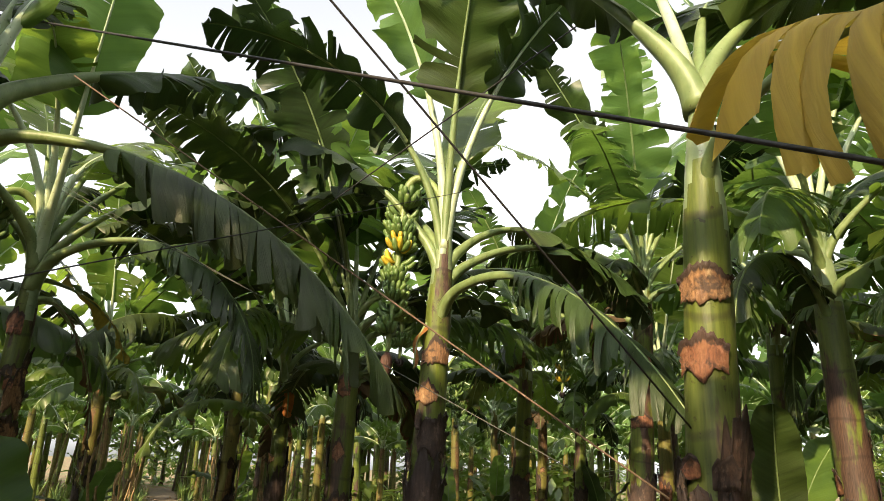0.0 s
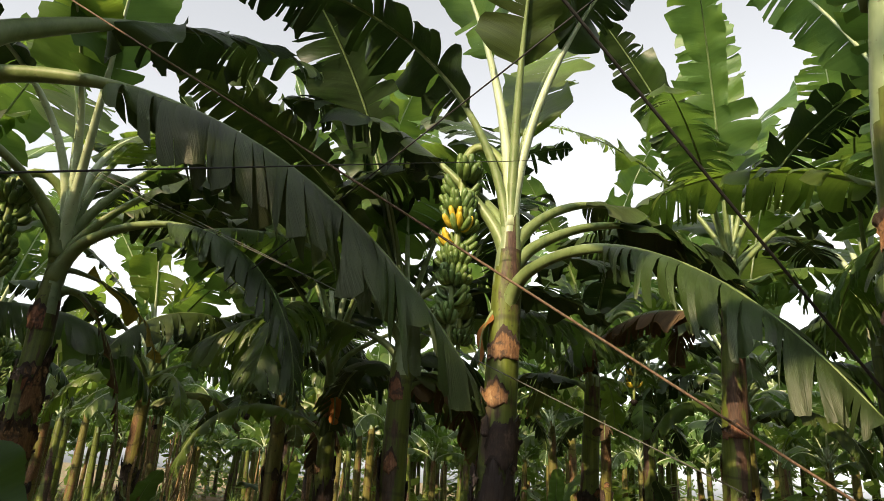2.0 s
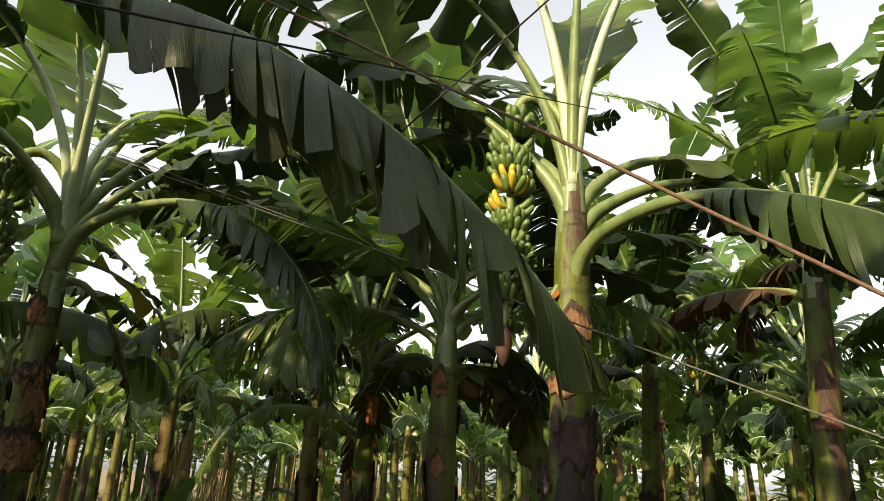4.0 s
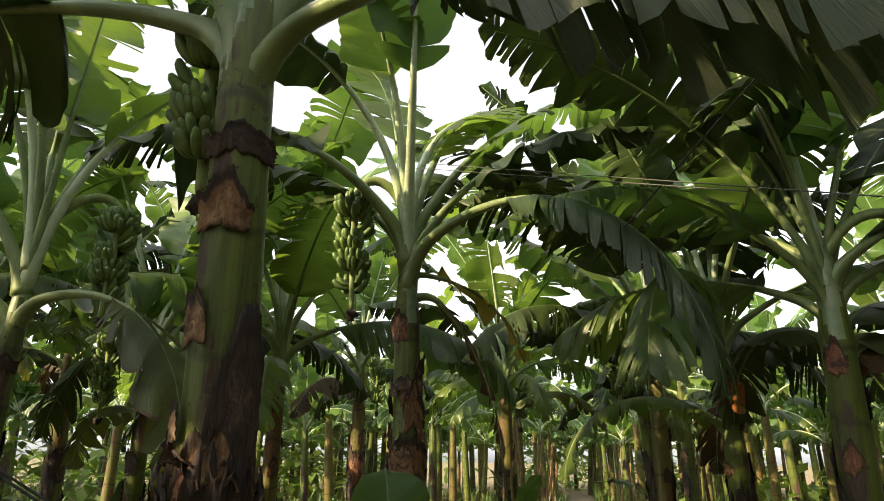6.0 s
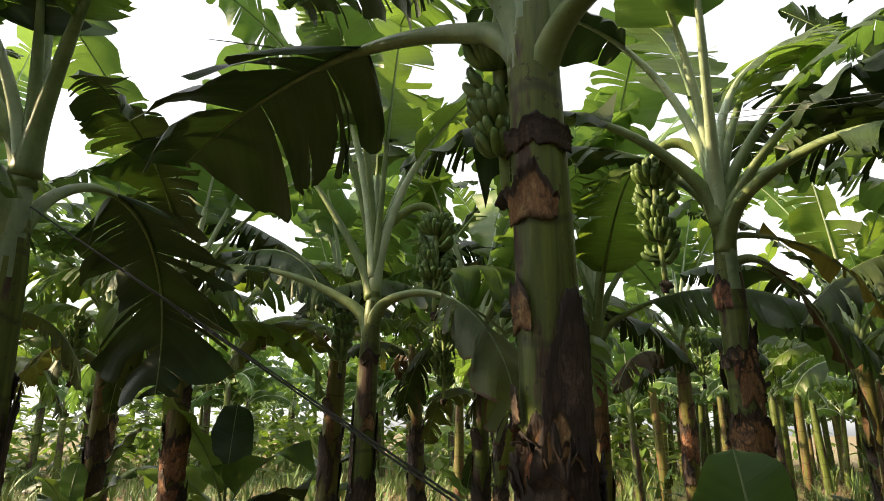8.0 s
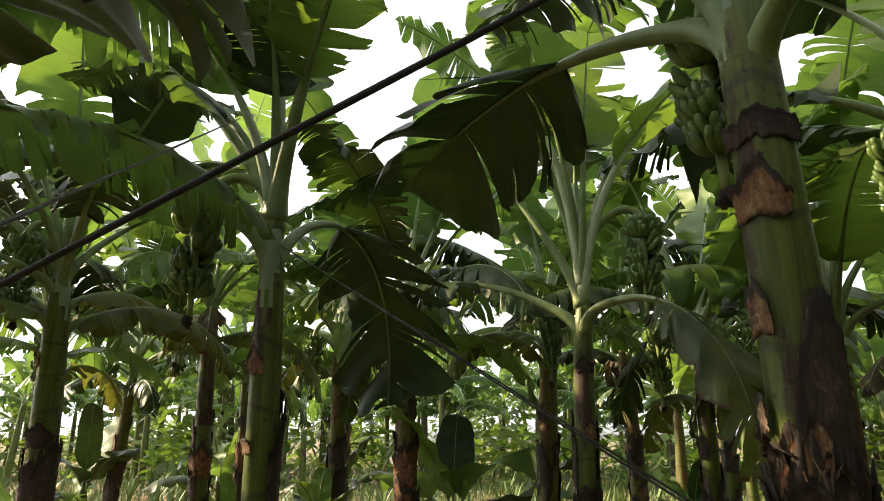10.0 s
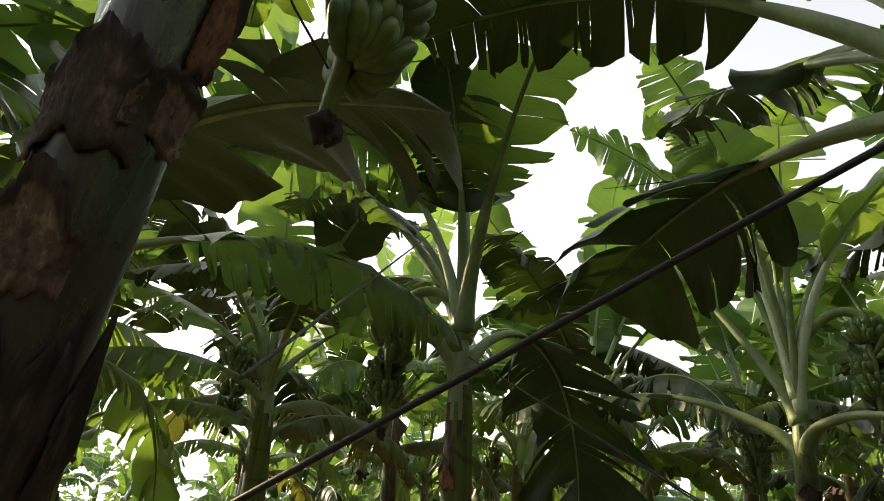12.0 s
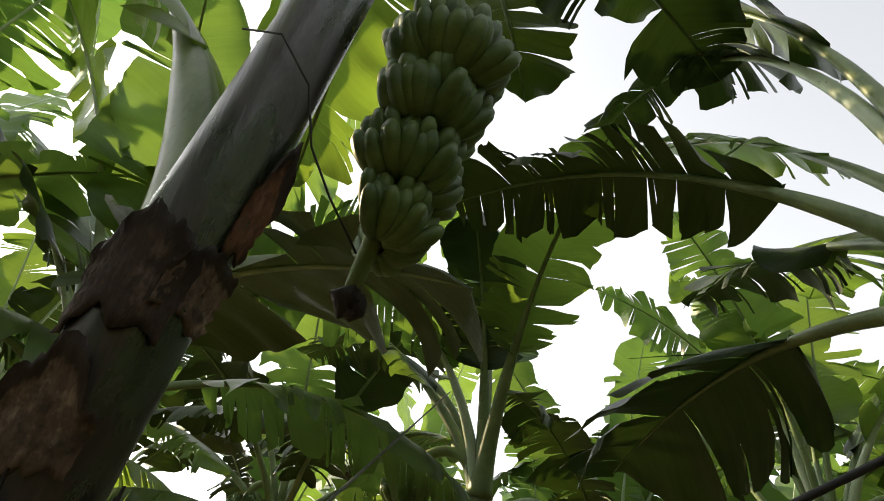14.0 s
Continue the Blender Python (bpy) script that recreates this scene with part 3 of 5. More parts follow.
def sheath(parent, height, lean, r, z0, z1, az, span, rng, material):
    """One dry sheath clinging to a stem, between two heights, centred on a direction."""
    rad = stem_radius(r, z0 / height) * 1.0
    child("dry_sheath", sheath_mesh("dry_sheath", lean, rad, z0, z1, az, span, rng, material, flare=rng.uniform(0.003, 0.022), nu=max(14, int(span / 3.0))), parent)


def flakes(parent, height, lean, r, rng, low, high, count):
    """Small torn scraps of dry sheath that cling to a near stem, curled away at one edge."""
    for _ in range(count):
        z = rng.uniform(low, high)
        rad = stem_radius(r, z / height)
        kind = rng.choice((SHEATH_TAN, SHEATH_GREY, SHEATH_DARK, SHEATH_RED, SHEATH_DARK))
        child("dry_scrap", sheath_mesh("dry_scrap", lean, rad + rng.uniform(0.004, 0.012), z, z + rng.uniform(0.04, 0.17), rng.uniform(0, 360), rng.uniform(16, 48), rng, kind, flare=rng.uniform(-0.004, 0.035), nu=10, nv=6), parent)


def stem(parent, height, lean, r, rng, near=False, sheaths=9, skin=None):
    """The pseudostem with its clinging dry sheaths: dark and layered below, thin scraps above."""
    child("pseudostem", stem_mesh("pseudostem", height, lean, r, rng, 40 if near else 20, 64 if near else 30, skin), parent)
    z, az = 0.1, rng.uniform(0, 360)
    for i in range(sheaths):
        low = z < 1.35
        tall = rng.uniform(0.3, 0.6) if low else rng.uniform(0.1, 0.26)
        kind = SHEATH_DARK if low and rng.random() < 0.7 else rng.choice((SHEATH_TAN, SHEATH_DARK, SHEATH_DARK, SHEATH_RED))
        sheath(parent, height, lean, r, z, z + tall, az, rng.uniform(140, 280) if low else rng.uniform(40, 120), rng, kind)
        z += rng.uniform(0.18, 0.34)
        az += rng.uniform(90, 210)
        if z > height - 0.6:
            break


# ---- ground and path ----
def ground_sheet():
    verts, faces = [(0, 0, 0)], []
    rings = [1.5 * 1.17 ** i for i in range(42)]
    seg = 64
    for i, r in enumerate(rings):
        for k in range(seg):
            a = 2 * math.pi * k / seg
            x, y = r * math.cos(a), r * math.sin(a)
            z = 0.03 * (noise.noise((x * 0.3, y * 0.3, 0)) - 0.3) if r < 60 else -0.01
            verts.append((x - 2, y + 4, z - 0.02))
    for k in range(seg):
        faces.append((0, 1 + k, 1 + (k + 1) % seg))
    for i in range(len(rings) - 1):
        for k in range(seg):
            a, b = 1 + i * seg + k, 1 + i * seg + (k + 1) % seg
            faces.append((a, a + seg, b + seg, b))
    return mesh_of("ground", verts, faces, SOIL)


tagged(new("ground", ground_sheet()), "brown plantation soil with grass and dry leaves", "ground", kind="structure")
ALONG, ACROSS = Vector((-0.4308, 0.9025, 0)), Vector((0.9025, 0.4308, 0))   # of the rows


def spot(n, s):
    return ACROSS * n + ALONG * s


def path_strip():
    verts, faces = [], []
    rng = random.Random(5)
    m = 90
    for i in range(m + 1):
        s = -6 + 46 * i / m
        w = 0.55 + rng.uniform(-0.08, 0.08)
        for k in range(5):
            p = spot(0.36 + w * (k / 2 - 1), s)
            verts.append((p.x, p.y, 0.012 + (0.02 if k in (0, 4) else 0) * 0 + rng.uniform(0, 0.008)))
    for i in range(m):
        for k in range(4):
            a = i * 5 + k
            faces.append((a, a + 1, a + 6, a + 5))
    return mesh_of("path", verts, faces, PATH_SOIL)


PATH_SOIL = plain("trodden_soil", (0.13, 0.10, 0.075), (0.24, 0.19, 0.14), 0.95, 5)
tagged(new("path", path_strip()), "trodden bare soil path between two rows", "path", kind="structure")

# ---- the plants nearest the path ----

rng = random.Random(20)
p, ax = plant_frame(0.610, 2.381, (0.038, -0.034), label="banana plant with a thick green and brown stem")
stem(p, 2.85, (0.038, -0.034), 0.077, rng, near=True, sheaths=0)
# stripe of sunlight across the stem, put in as a tan sheath
sheath(p, 2.85, (0.038, -0.034), 0.077, 2.02, 2.17, 242, 120, rng, SHEATH_TAN)
sheath(p, 2.85, (0.038, -0.034), 0.077, 1.78, 1.95, 232, 110, rng, SHEATH_RED)
sheath(p, 2.85, (0.038, -0.034), 0.077, 1.0, 1.5, 242, 300, rng, SHEATH_DARK)
sheath(p, 2.85, (0.038, -0.034), 0.077, 1.3, 1.75, 300, 90, rng, SHEATH_DARK)
flakes(p, 2.85, (0.038, -0.034), 0.077, rng, 0.9, 1.5, 24)
leaf(p, ax(2.75), 160, 62, 5, 2.10, 0, rng, half=0.26, hang=0.3, tears=15, thick=0.038)
leaf(p, ax(2.75), 20, 60, -10, 2.00, 0, rng, half=0.28, hang=0.4, tears=12, thick=0.036)
leaf(p, ax(2.38), 274, 8, -84, 2.05, 8, rng, bend=1.5, half=0.68, start=0.34, hang=0.68, tears=18, gap=0.12, ragged=0.05, even=True, fold=0.3, material=LEAF_YELLOW, thick=0.02, levels=7, m=70, label="yellowed leaf hanging in torn strips")
leaf(p, ax(2.7), 62, 70, 5, 2.1, 0, rng, half=0.28, start=0.35, hang=0.3, tears=14)
leaf(p, ax(2.7), 105, 80, 30, 2.2, 0, rng, half=0.28, start=0.35, hang=0.2, tears=10, stalk=STALK_PALE)

rng = random.Random(37)
p, ax = plant_frame(-0.437, 4.173, (0.037, 0.021), label="tall banana plant with sunlit upright stalks and a long ripening bunch")
stem(p, 3.12, (0.037, 0.021), 0.085, rng, near=False, sheaths=0)
sheath(p, 3.12, (0.037, 0.021), 0.085, 2.08, 2.26, 275, 110, rng, SHEATH_TAN)
sheath(p, 3.12, (0.037, 0.021), 0.085, 1.84, 1.99, 250, 90, rng, SHEATH_TAN)
sheath(p, 3.12, (0.037, 0.021), 0.085, 1.0, 1.6, 280, 280, rng, SHEATH_DARK)
sheath(p, 3.12, (0.037, 0.021), 0.085, 1.55, 1.8, 300, 120, rng, SHEATH_DARK)
flakes(p, 3.12, (0.037, 0.021), 0.085, rng, 0.9, 1.75, 24)
leaf(p, ax(2.85), 217, 88, 44, 2.40, 0, rng, bend=1.26, half=0.30, start=0.46, thick=0.040, hang=0.10, tears=10, material=LEAF_YOUNG, stalk=STALK_PALE)
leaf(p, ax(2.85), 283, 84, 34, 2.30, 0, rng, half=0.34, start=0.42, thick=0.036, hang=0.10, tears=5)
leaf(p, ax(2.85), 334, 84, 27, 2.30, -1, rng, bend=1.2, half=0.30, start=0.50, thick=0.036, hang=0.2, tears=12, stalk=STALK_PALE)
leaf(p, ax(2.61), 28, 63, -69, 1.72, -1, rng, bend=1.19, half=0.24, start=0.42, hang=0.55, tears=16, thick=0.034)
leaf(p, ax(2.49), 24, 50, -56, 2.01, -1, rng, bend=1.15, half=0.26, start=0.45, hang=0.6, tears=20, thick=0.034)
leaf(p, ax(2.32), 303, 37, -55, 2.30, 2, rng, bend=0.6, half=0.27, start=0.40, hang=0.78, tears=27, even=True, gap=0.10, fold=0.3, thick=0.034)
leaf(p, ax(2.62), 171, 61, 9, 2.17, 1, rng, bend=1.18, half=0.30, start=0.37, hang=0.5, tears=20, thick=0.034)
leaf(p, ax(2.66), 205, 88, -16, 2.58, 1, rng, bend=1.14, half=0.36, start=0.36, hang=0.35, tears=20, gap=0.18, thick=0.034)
leaf(p, ax(2.9), 65, 77, 42, 2.19, 0, rng, half=0.30, start=0.3, hang=0.15, tears=8, material=LEAF_MID)
bunch(p, ax(3.22) + off(178, 0.30, 0), ax(2.22) + off(190, 0.30, 0), ax(3.1), 9, 11, rng, 0.95, ripe=(3, 4))
leaf(p, ax(2.8), 120, 70, 10, 2.2, 0, rng, half=0.28, start=0.3, hang=0.3, tears=14)
leaf(p, ax(2.75), 95, 40, -30, 2.2, 0, rng, half=0.28, start=0.3, hang=0.4, tears=22)
leaf(p, ax(2.36), 215, -20, -95, 0.42, 0, rng, bend=0.6, half=0.035, start=0.2, hang=0.5, tears=0, thick=0.008, material=LEAF_BROWN, label="small orange-brown dry bract")
leaf(p, ax(2.7), 140, 55, -25, 2.3, 0, rng, half=0.30, start=0.3, hang=0.45, tears=24)

rng = random.Random(54)
p, ax = plant_frame(-3.201, 4.447, (-0.021, -0.013), label="banana plant with pale stalks, green bunch and a dead hanging leaf")
stem(p, 2.9, (-0.021, -0.013), 0.077, rng, near=False, sheaths=0)
sheath(p, 2.9, (-0.021, -0.013), 0.077, 2.22, 2.43, 270, 80, rng, SHEATH_RED)
sheath(p, 2.9, (-0.021, -0.013), 0.077, 1.7, 2.02, 335, 80, rng, SHEATH_TAN)
sheath(p, 2.9, (-0.021, -0.013), 0.077, 1.45, 1.72, 309, 190, rng, SHEATH_TAN)
sheath(p, 2.9, (-0.021, -0.013), 0.077, 0.6, 1.5, 309, 300, rng, SHEATH_DARK)
sheath(p, 2.9, (-0.021, -0.013), 0.077, 1.9, 2.2, 20, 90, rng, SHEATH_DARK)
flakes(p, 2.9, (-0.021, -0.013), 0.077, rng, 0.8, 2.0, 30)
leaf(p, ax(2.75), 310, 58, 58, 2.60, 1, rng, half=0.30, start=0.42, thick=0.034, hang=0.12, tears=8, material=LEAF_YOUNG, stalk=STALK_PALE)
leaf(p, ax(2.75), 292, 84, 5, 2.00, 0, rng, half=0.26, start=0.55, thick=0.036, hang=0.2, tears=8, material=LEAF_YOUNG, stalk=STALK_PALE)
leaf(p, ax(2.78), 79, 88, -16, 1.88, -2, rng, bend=1.52, half=0.24, start=0.42, thick=0.034, hang=0.3, tears=14, material=LEAF_MID, stalk=STALK_PALE)
leaf(p, ax(2.66), 248, 88, -18, 2.30, 0, rng, bend=1.32, half=0.30, start=0.55, thick=0.036, hang=0.4, tears=12, stalk=STALK_PALE)
leaf(p, ax(2.70), 253, 51, -57, 2.12, 0, rng, half=0.27, start=0.41, thick=0.036, hang=0.5, tears=14)
leaf(p, ax(2.54), 350, 32, -89, 2.60, 1, rng, bend=1.15, half=0.26, start=0.36, hang=0.8, tears=30, even=True, gap=0.10, fold=0.3, thick=0.036)
leaf(p, ax(2.6), 20, 62, -20, 1.9, 0, rng, half=0.26, start=0.38, hang=0.5, tears=18)
leaf(p, ax(2.75), 150, 80, 30, 2.6, 0, rng, half=0.32, start=0.33, hang=0.2, tears=10, material=LEAF_MID)
leaf(p, ax(2.72), 95, 74, 10, 2.6, 0, rng, half=0.32, start=0.33, hang=0.35, tears=22, material=LEAF_MID)
leaf(p, ax(2.7), 50, 66, -5, 2.6, 0, rng, half=0.30, start=0.33, hang=0.4, tears=24, material=LEAF_MID)
leaf(p, ax(2.7), 120, 60, -15, 2.6, 0, rng, half=0.30, start=0.33, hang=0.4, tears=20)
leaf(p, ax(2.65), 190, 55, -15, 2.2, 0, rng, half=0.28, start=0.35, hang=0.4, tears=20)
bunch(p, ax(3.05) + off(225, 0.33, 0), ax(2.47) + off(225, 0.33, 0), ax(3.0), 5, 11, rng, 1.0, bud=False)
leaf(p, ax(2.42), 35, -10, -95, 1.5, 0, rng, bend=0.5, half=0.20, start=0.12, hang=0.25, tears=22, even=True, gap=0.3, fold=0.0, thick=0.018, material=LEAF_DRY, label="dead brown leaf hanging along the stem")
leaf(p, ax(2.55), 45, 0, -80, 1.0, 0, rng, half=0.09, hang=0.4, tears=5, material=LEAF_YELLOW, thick=0.012, label="small yellowed hanging leaf")

rng = random.Random(71)
p, ax = plant_frame(-2.293, 2.535, (0.008, -0.032), label="banana plant with green stem, peeling brown sheaths and green bunch")
stem(p, 3.25, (0.008, -0.032), 0.079, rng, near=True, sheaths=0)
sheath(p, 3.25, (0.008, -0.032), 0.079, 2.33, 2.43, 324, 170, rng, SHEATH_DARK)
sheath(p, 3.25, (0.008, -0.032), 0.079, 2.12, 2.29, 300, 100, rng, SHEATH_TAN)
sheath(p, 3.25, (0.008, -0.032), 0.079, 1.82, 2.0, 268, 55, rng, SHEATH_TAN)
sheath(p, 3.25, (0.008, -0.032), 0.079, 1.5, 2.0, 10, 110, rng, SHEATH_DARK)
sheath(p, 3.25, (0.008, -0.032), 0.079, 1.1, 1.62, 324, 300, rng, SHEATH_DARK)
sheath(p, 3.25, (0.008, -0.032), 0.079, 1.42, 1.62, 300, 60, rng, SHEATH_TAN)
sheath(p, 3.25, (0.008, -0.032), 0.079, 1.44, 1.60, 352, 50, rng, SHEATH_TAN)
sheath(p, 3.25, (0.008, -0.032), 0.079, 0.5, 1.2, 150, 250, rng, SHEATH_DARK)
flakes(p, 3.25, (0.008, -0.032), 0.079, rng, 0.9, 1.62, 46)
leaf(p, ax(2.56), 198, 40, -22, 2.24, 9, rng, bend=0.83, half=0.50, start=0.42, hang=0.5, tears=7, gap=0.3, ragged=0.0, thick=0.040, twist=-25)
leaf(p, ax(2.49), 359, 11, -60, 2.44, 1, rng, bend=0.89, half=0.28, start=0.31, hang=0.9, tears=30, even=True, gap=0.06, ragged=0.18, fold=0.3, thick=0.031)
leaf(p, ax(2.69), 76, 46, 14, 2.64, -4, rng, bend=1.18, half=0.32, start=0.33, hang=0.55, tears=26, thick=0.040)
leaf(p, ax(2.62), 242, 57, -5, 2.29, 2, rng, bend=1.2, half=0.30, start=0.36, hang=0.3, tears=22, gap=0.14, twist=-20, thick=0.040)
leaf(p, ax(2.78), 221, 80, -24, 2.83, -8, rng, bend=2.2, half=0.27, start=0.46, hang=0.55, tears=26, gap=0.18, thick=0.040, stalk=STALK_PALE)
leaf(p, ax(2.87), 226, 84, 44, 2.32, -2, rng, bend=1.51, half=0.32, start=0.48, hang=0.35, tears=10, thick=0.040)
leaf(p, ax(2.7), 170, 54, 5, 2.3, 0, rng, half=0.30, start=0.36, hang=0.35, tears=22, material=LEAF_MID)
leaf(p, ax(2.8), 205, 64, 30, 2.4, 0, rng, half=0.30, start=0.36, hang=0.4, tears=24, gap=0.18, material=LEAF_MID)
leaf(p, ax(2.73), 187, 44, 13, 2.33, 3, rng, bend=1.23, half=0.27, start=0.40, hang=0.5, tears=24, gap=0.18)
bunch(p, ax(2.82) + off(168, 0.27, 0), ax(2.40) + off(168, 0.27, 0), ax(2.75), 4, 12, rng, 1.0, bud=False)
leaf(p, ax(2.8), 125, 74, 10, 2.1, 0, rng, half=0.28, start=0.35, hang=0.3, tears=14)
leaf(p, ax(2.85), 60, 82, 40, 2.0, 0, rng, half=0.28, hang=0.15, tears=6, material=LEAF_YOUNG, stalk=STALK_PALE)

rng = random.Random(88)
p, ax = plant_frame(-5.007, 2.931, (0.009, 0.031), label="banana plant with pale upright stalks and a hanging green bunch")
stem(p, 2.7, (0.009, 0.031), 0.068, rng, near=False, sheaths=9)
leaf(p, ax(2.50), 358, 82, 70, 2.10, 0, rng, half=0.30, start=0.50, thick=0.026, hang=0.3, tears=10, material=LEAF_MID)
leaf(p, ax(2.50), 42, 82, 16, 2.00, 0, rng, half=0.28, start=0.48, thick=0.036, hang=0.2, tears=9, material=LEAF_YOUNG, stalk=STALK_PALE)
leaf(p, ax(2.45), 230, 62, 49, 1.75, 0, rng, half=0.28, start=0.62, thick=0.032, hang=0.15, tears=3, material=LEAF_MID)
leaf(p, ax(2.19), 233, 37, -20, 1.88, 0, rng, half=0.26, start=0.50, hang=0.55, tears=20)
leaf(p, ax(2.21), 13, 17, -97, 2.04, -1, rng, half=0.28, start=0.42, hang=0.6, tears=12, gap=0.08, material=LEAF_OLD)
leaf(p, ax(2.6), 290, 84, 40, 2.2, 0, rng, half=0.27, start=0.45, thick=0.036, hang=0.3, tears=14, material=LEAF_YOUNG, stalk=STALK_PALE)
bunch(p, ax(2.98) + off(62, 0.42, 0), ax(2.44) + off(62, 0.42, 0), ax(2.8), 5, 11, rng, 1.0, bud=False)
leaf(p, ax(2.6), 312, 84, 25, 2.5, 0, rng, half=0.30, start=0.42, thick=0.026, hang=0.3, tears=20, material=LEAF_MID)
leaf(p, ax(2.6), 262, 82, 25, 2.6, 0, rng, half=0.32, start=0.38, thick=0.026, hang=0.3, tears=22, material=LEAF_MID)
leaf(p, ax(2.6), 160, 78, 25, 2.6, 0, rng, half=0.32, start=0.35, thick=0.026, hang=0.3, tears=18)
leaf(p, ax(2.6), 200, 86, 50, 2.9, 0, rng, half=0.34, start=0.33, hang=0.25, tears=16, material=LEAF_MID)
leaf(p, ax(2.6), 100, 80, 20, 2.5, 0, rng, half=0.30, start=0.35, hang=0.3, tears=16)

rng = random.Random(105)
p, ax = plant_frame(-4.193, 1.066, (0.002, -0.025), label="banana plant with arching torn leaves and a green bunch")
stem(p, 2.75, (0.002, -0.025), 0.074, rng, near=False, sheaths=9)
leaf(p, ax(2.40), 272, 34, -16, 2.17, 0, rng, half=0.21, start=0.42, hang=0.6, tears=24, gap=0.12, thick=0.034)
leaf(p, ax(2.67), 350, 84, 30, 1.60, 0, rng, half=0.27, start=0.42, thick=0.034, hang=0.3, tears=6)
leaf(p, ax(2.68), 21, 66, 0, 2.10, 0, rng, half=0.28, start=0.36, thick=0.036, hang=0.25, tears=18, gap=0.10, material=LEAF_MID)
leaf(p, ax(2.34), 145, 71, -102, 2.45, 15, rng, bend=0.92, half=0.48, start=0.36, hang=0.35, tears=14, gap=0.25)
leaf(p, ax(2.62), 292, 80, 20, 1.7, 0, rng, half=0.22, start=0.45, hang=0.3, tears=8, stalk=STALK_PALE, material=LEAF_MID)
bunch(p, ax(2.68) + off(262, 0.40, 0), ax(2.24) + off(262, 0.40, 0), ax(2.75), 4, 12, rng, 1.0, bud=False)
leaf(p, ax(2.62), 195, 86, 58, 2.4, 0, rng, half=0.32, start=0.35, hang=0.2, tears=12, twist=-20, material=LEAF_MID)
leaf(p, ax(2.62), 240, 70, -10, 2.3, 0, rng, half=0.30, start=0.35, hang=0.4, tears=24)
leaf(p, ax(2.62), 215, 50, -35, 2.0, 0, rng, half=0.30, start=0.3, hang=0.4, tears=24, material=LEAF_MID)
leaf(p, ax(2.62), 255, 62, 15, 2.3, 0, rng, half=0.30, start=0.33, hang=0.4, tears=28, material=LEAF_MID)

rng = random.Random(122)
p, ax = plant_frame(-6.044, -0.582, (0.017, -0.044), label="banana plant with a short green bunch among torn leaves")
stem(p, 3.0, (0.017, -0.044), 0.09, rng, near=False, sheaths=9)
bunch(p, ax(2.95) + off(280, 0.28, 0), ax(2.45) + off(280, 0.28, 0), ax(2.9), 4, 10, rng, 1.0, bud=False)
random_leaves(p, rng, ax, 13, 2.90, avoid=(), size=1.15)
old_leaves(p, rng, ax, 3.0, 4, avoid=(0,))

rng = random.Random(139)
p, ax = plant_frame(-1.860, 0.230, (0.120, 0.200), label="leaning banana plant with bluish brown stem and heavy green bunch")
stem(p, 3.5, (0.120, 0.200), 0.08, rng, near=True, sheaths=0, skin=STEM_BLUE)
sheath(p, 3.5, (0.120, 0.200), 0.08, 2.06, 2.28, 0, 120, rng, SHEATH_DARK)
sheath(p, 3.5, (0.120, 0.200), 0.08, 2.10, 2.24, 72, 72, rng, SHEATH_GREY)
sheath(p, 3.5, (0.120, 0.200), 0.08, 1.86, 2.04, 8, 85, rng, SHEATH_GREY)
sheath(p, 3.5, (0.120, 0.200), 0.08, 2.24, 2.5, 92, 45, rng, SHEATH_RED)
sheath(p, 3.5, (0.120, 0.200), 0.08, 1.52, 1.88, 20, 150, rng, SHEATH_DARK)
sheath(p, 3.5, (0.120, 0.200), 0.08, 1.4, 1.95, 100, 40, rng, SHEATH_DARK)
sheath(p, 3.5, (0.120, 0.200), 0.08, 1.0, 1.6, 30, 200, rng, SHEATH_DARK)
flakes(p, 3.5, (0.120, 0.200), 0.08, rng, 1.2, 1.8, 6)
leaf(p, ax(2.19), 256, 72, 29, 2.00, 0, rng, half=0.30, start=0.35, hang=0.4, tears=12, thick=0.058, material=LEAF_YOUNG)
bunch(p, Vector((0.17, 0.80, 2.88)), Vector((0.01, 0.66, 2.39)), ax(2.95) + Vector((0.0, 0.05, 0.1)), 4, 18, rng, 1.12, bud=False, turn=0.5, spin=0.35, tail=0.035)
leaf(p, ax(3.1), 208, 62, -48, 1.9, 0, rng, half=0.32, hang=0.35, tears=14, thick=0.042, material=LEAF_MID)
# two added leaves, mostly out of view, that keep sun off the leaves beyond
leaf(p, ax(3.2), 140, 62, -8, 2.4, 0, rng, half=0.34, start=0.3, hang=0.3, tears=14, thick=0.042)
leaf(p, ax(3.2), 172, 66, 0, 2.4, 0, rng, half=0.34, start=0.3, hang=0.3, tears=14, thick=0.042)
leaf(p, ax(2.75), 318, 60, -20, 2.2, 0, rng, half=0.30, hang=0.4, tears=12, thick=0.042, material=LEAF_MID)
leaf(p, ax(2.85), 20, 70, 10, 2.2, 0, rng, half=0.30, hang=0.3, tears=8, thick=0.042)

rng = random.Random(156)
p, ax = plant_frame(1.337, 6.525, (0.058, -0.017), label="tall banana plant with broad dark leaves")
stem(p, 3.6, (0.058, -0.017), 0.095, rng, near=False, sheaths=9)
leaf(p, ax(3.4), 212, 68, 38, 2.51, 5, rng, half=0.28, hang=0.2, tears=15, gap=0.18)
random_leaves(p, rng, ax, 12, 3.50, avoid=(212,))
old_leaves(p, rng, ax, 3.6, 4, avoid=(212, 0))

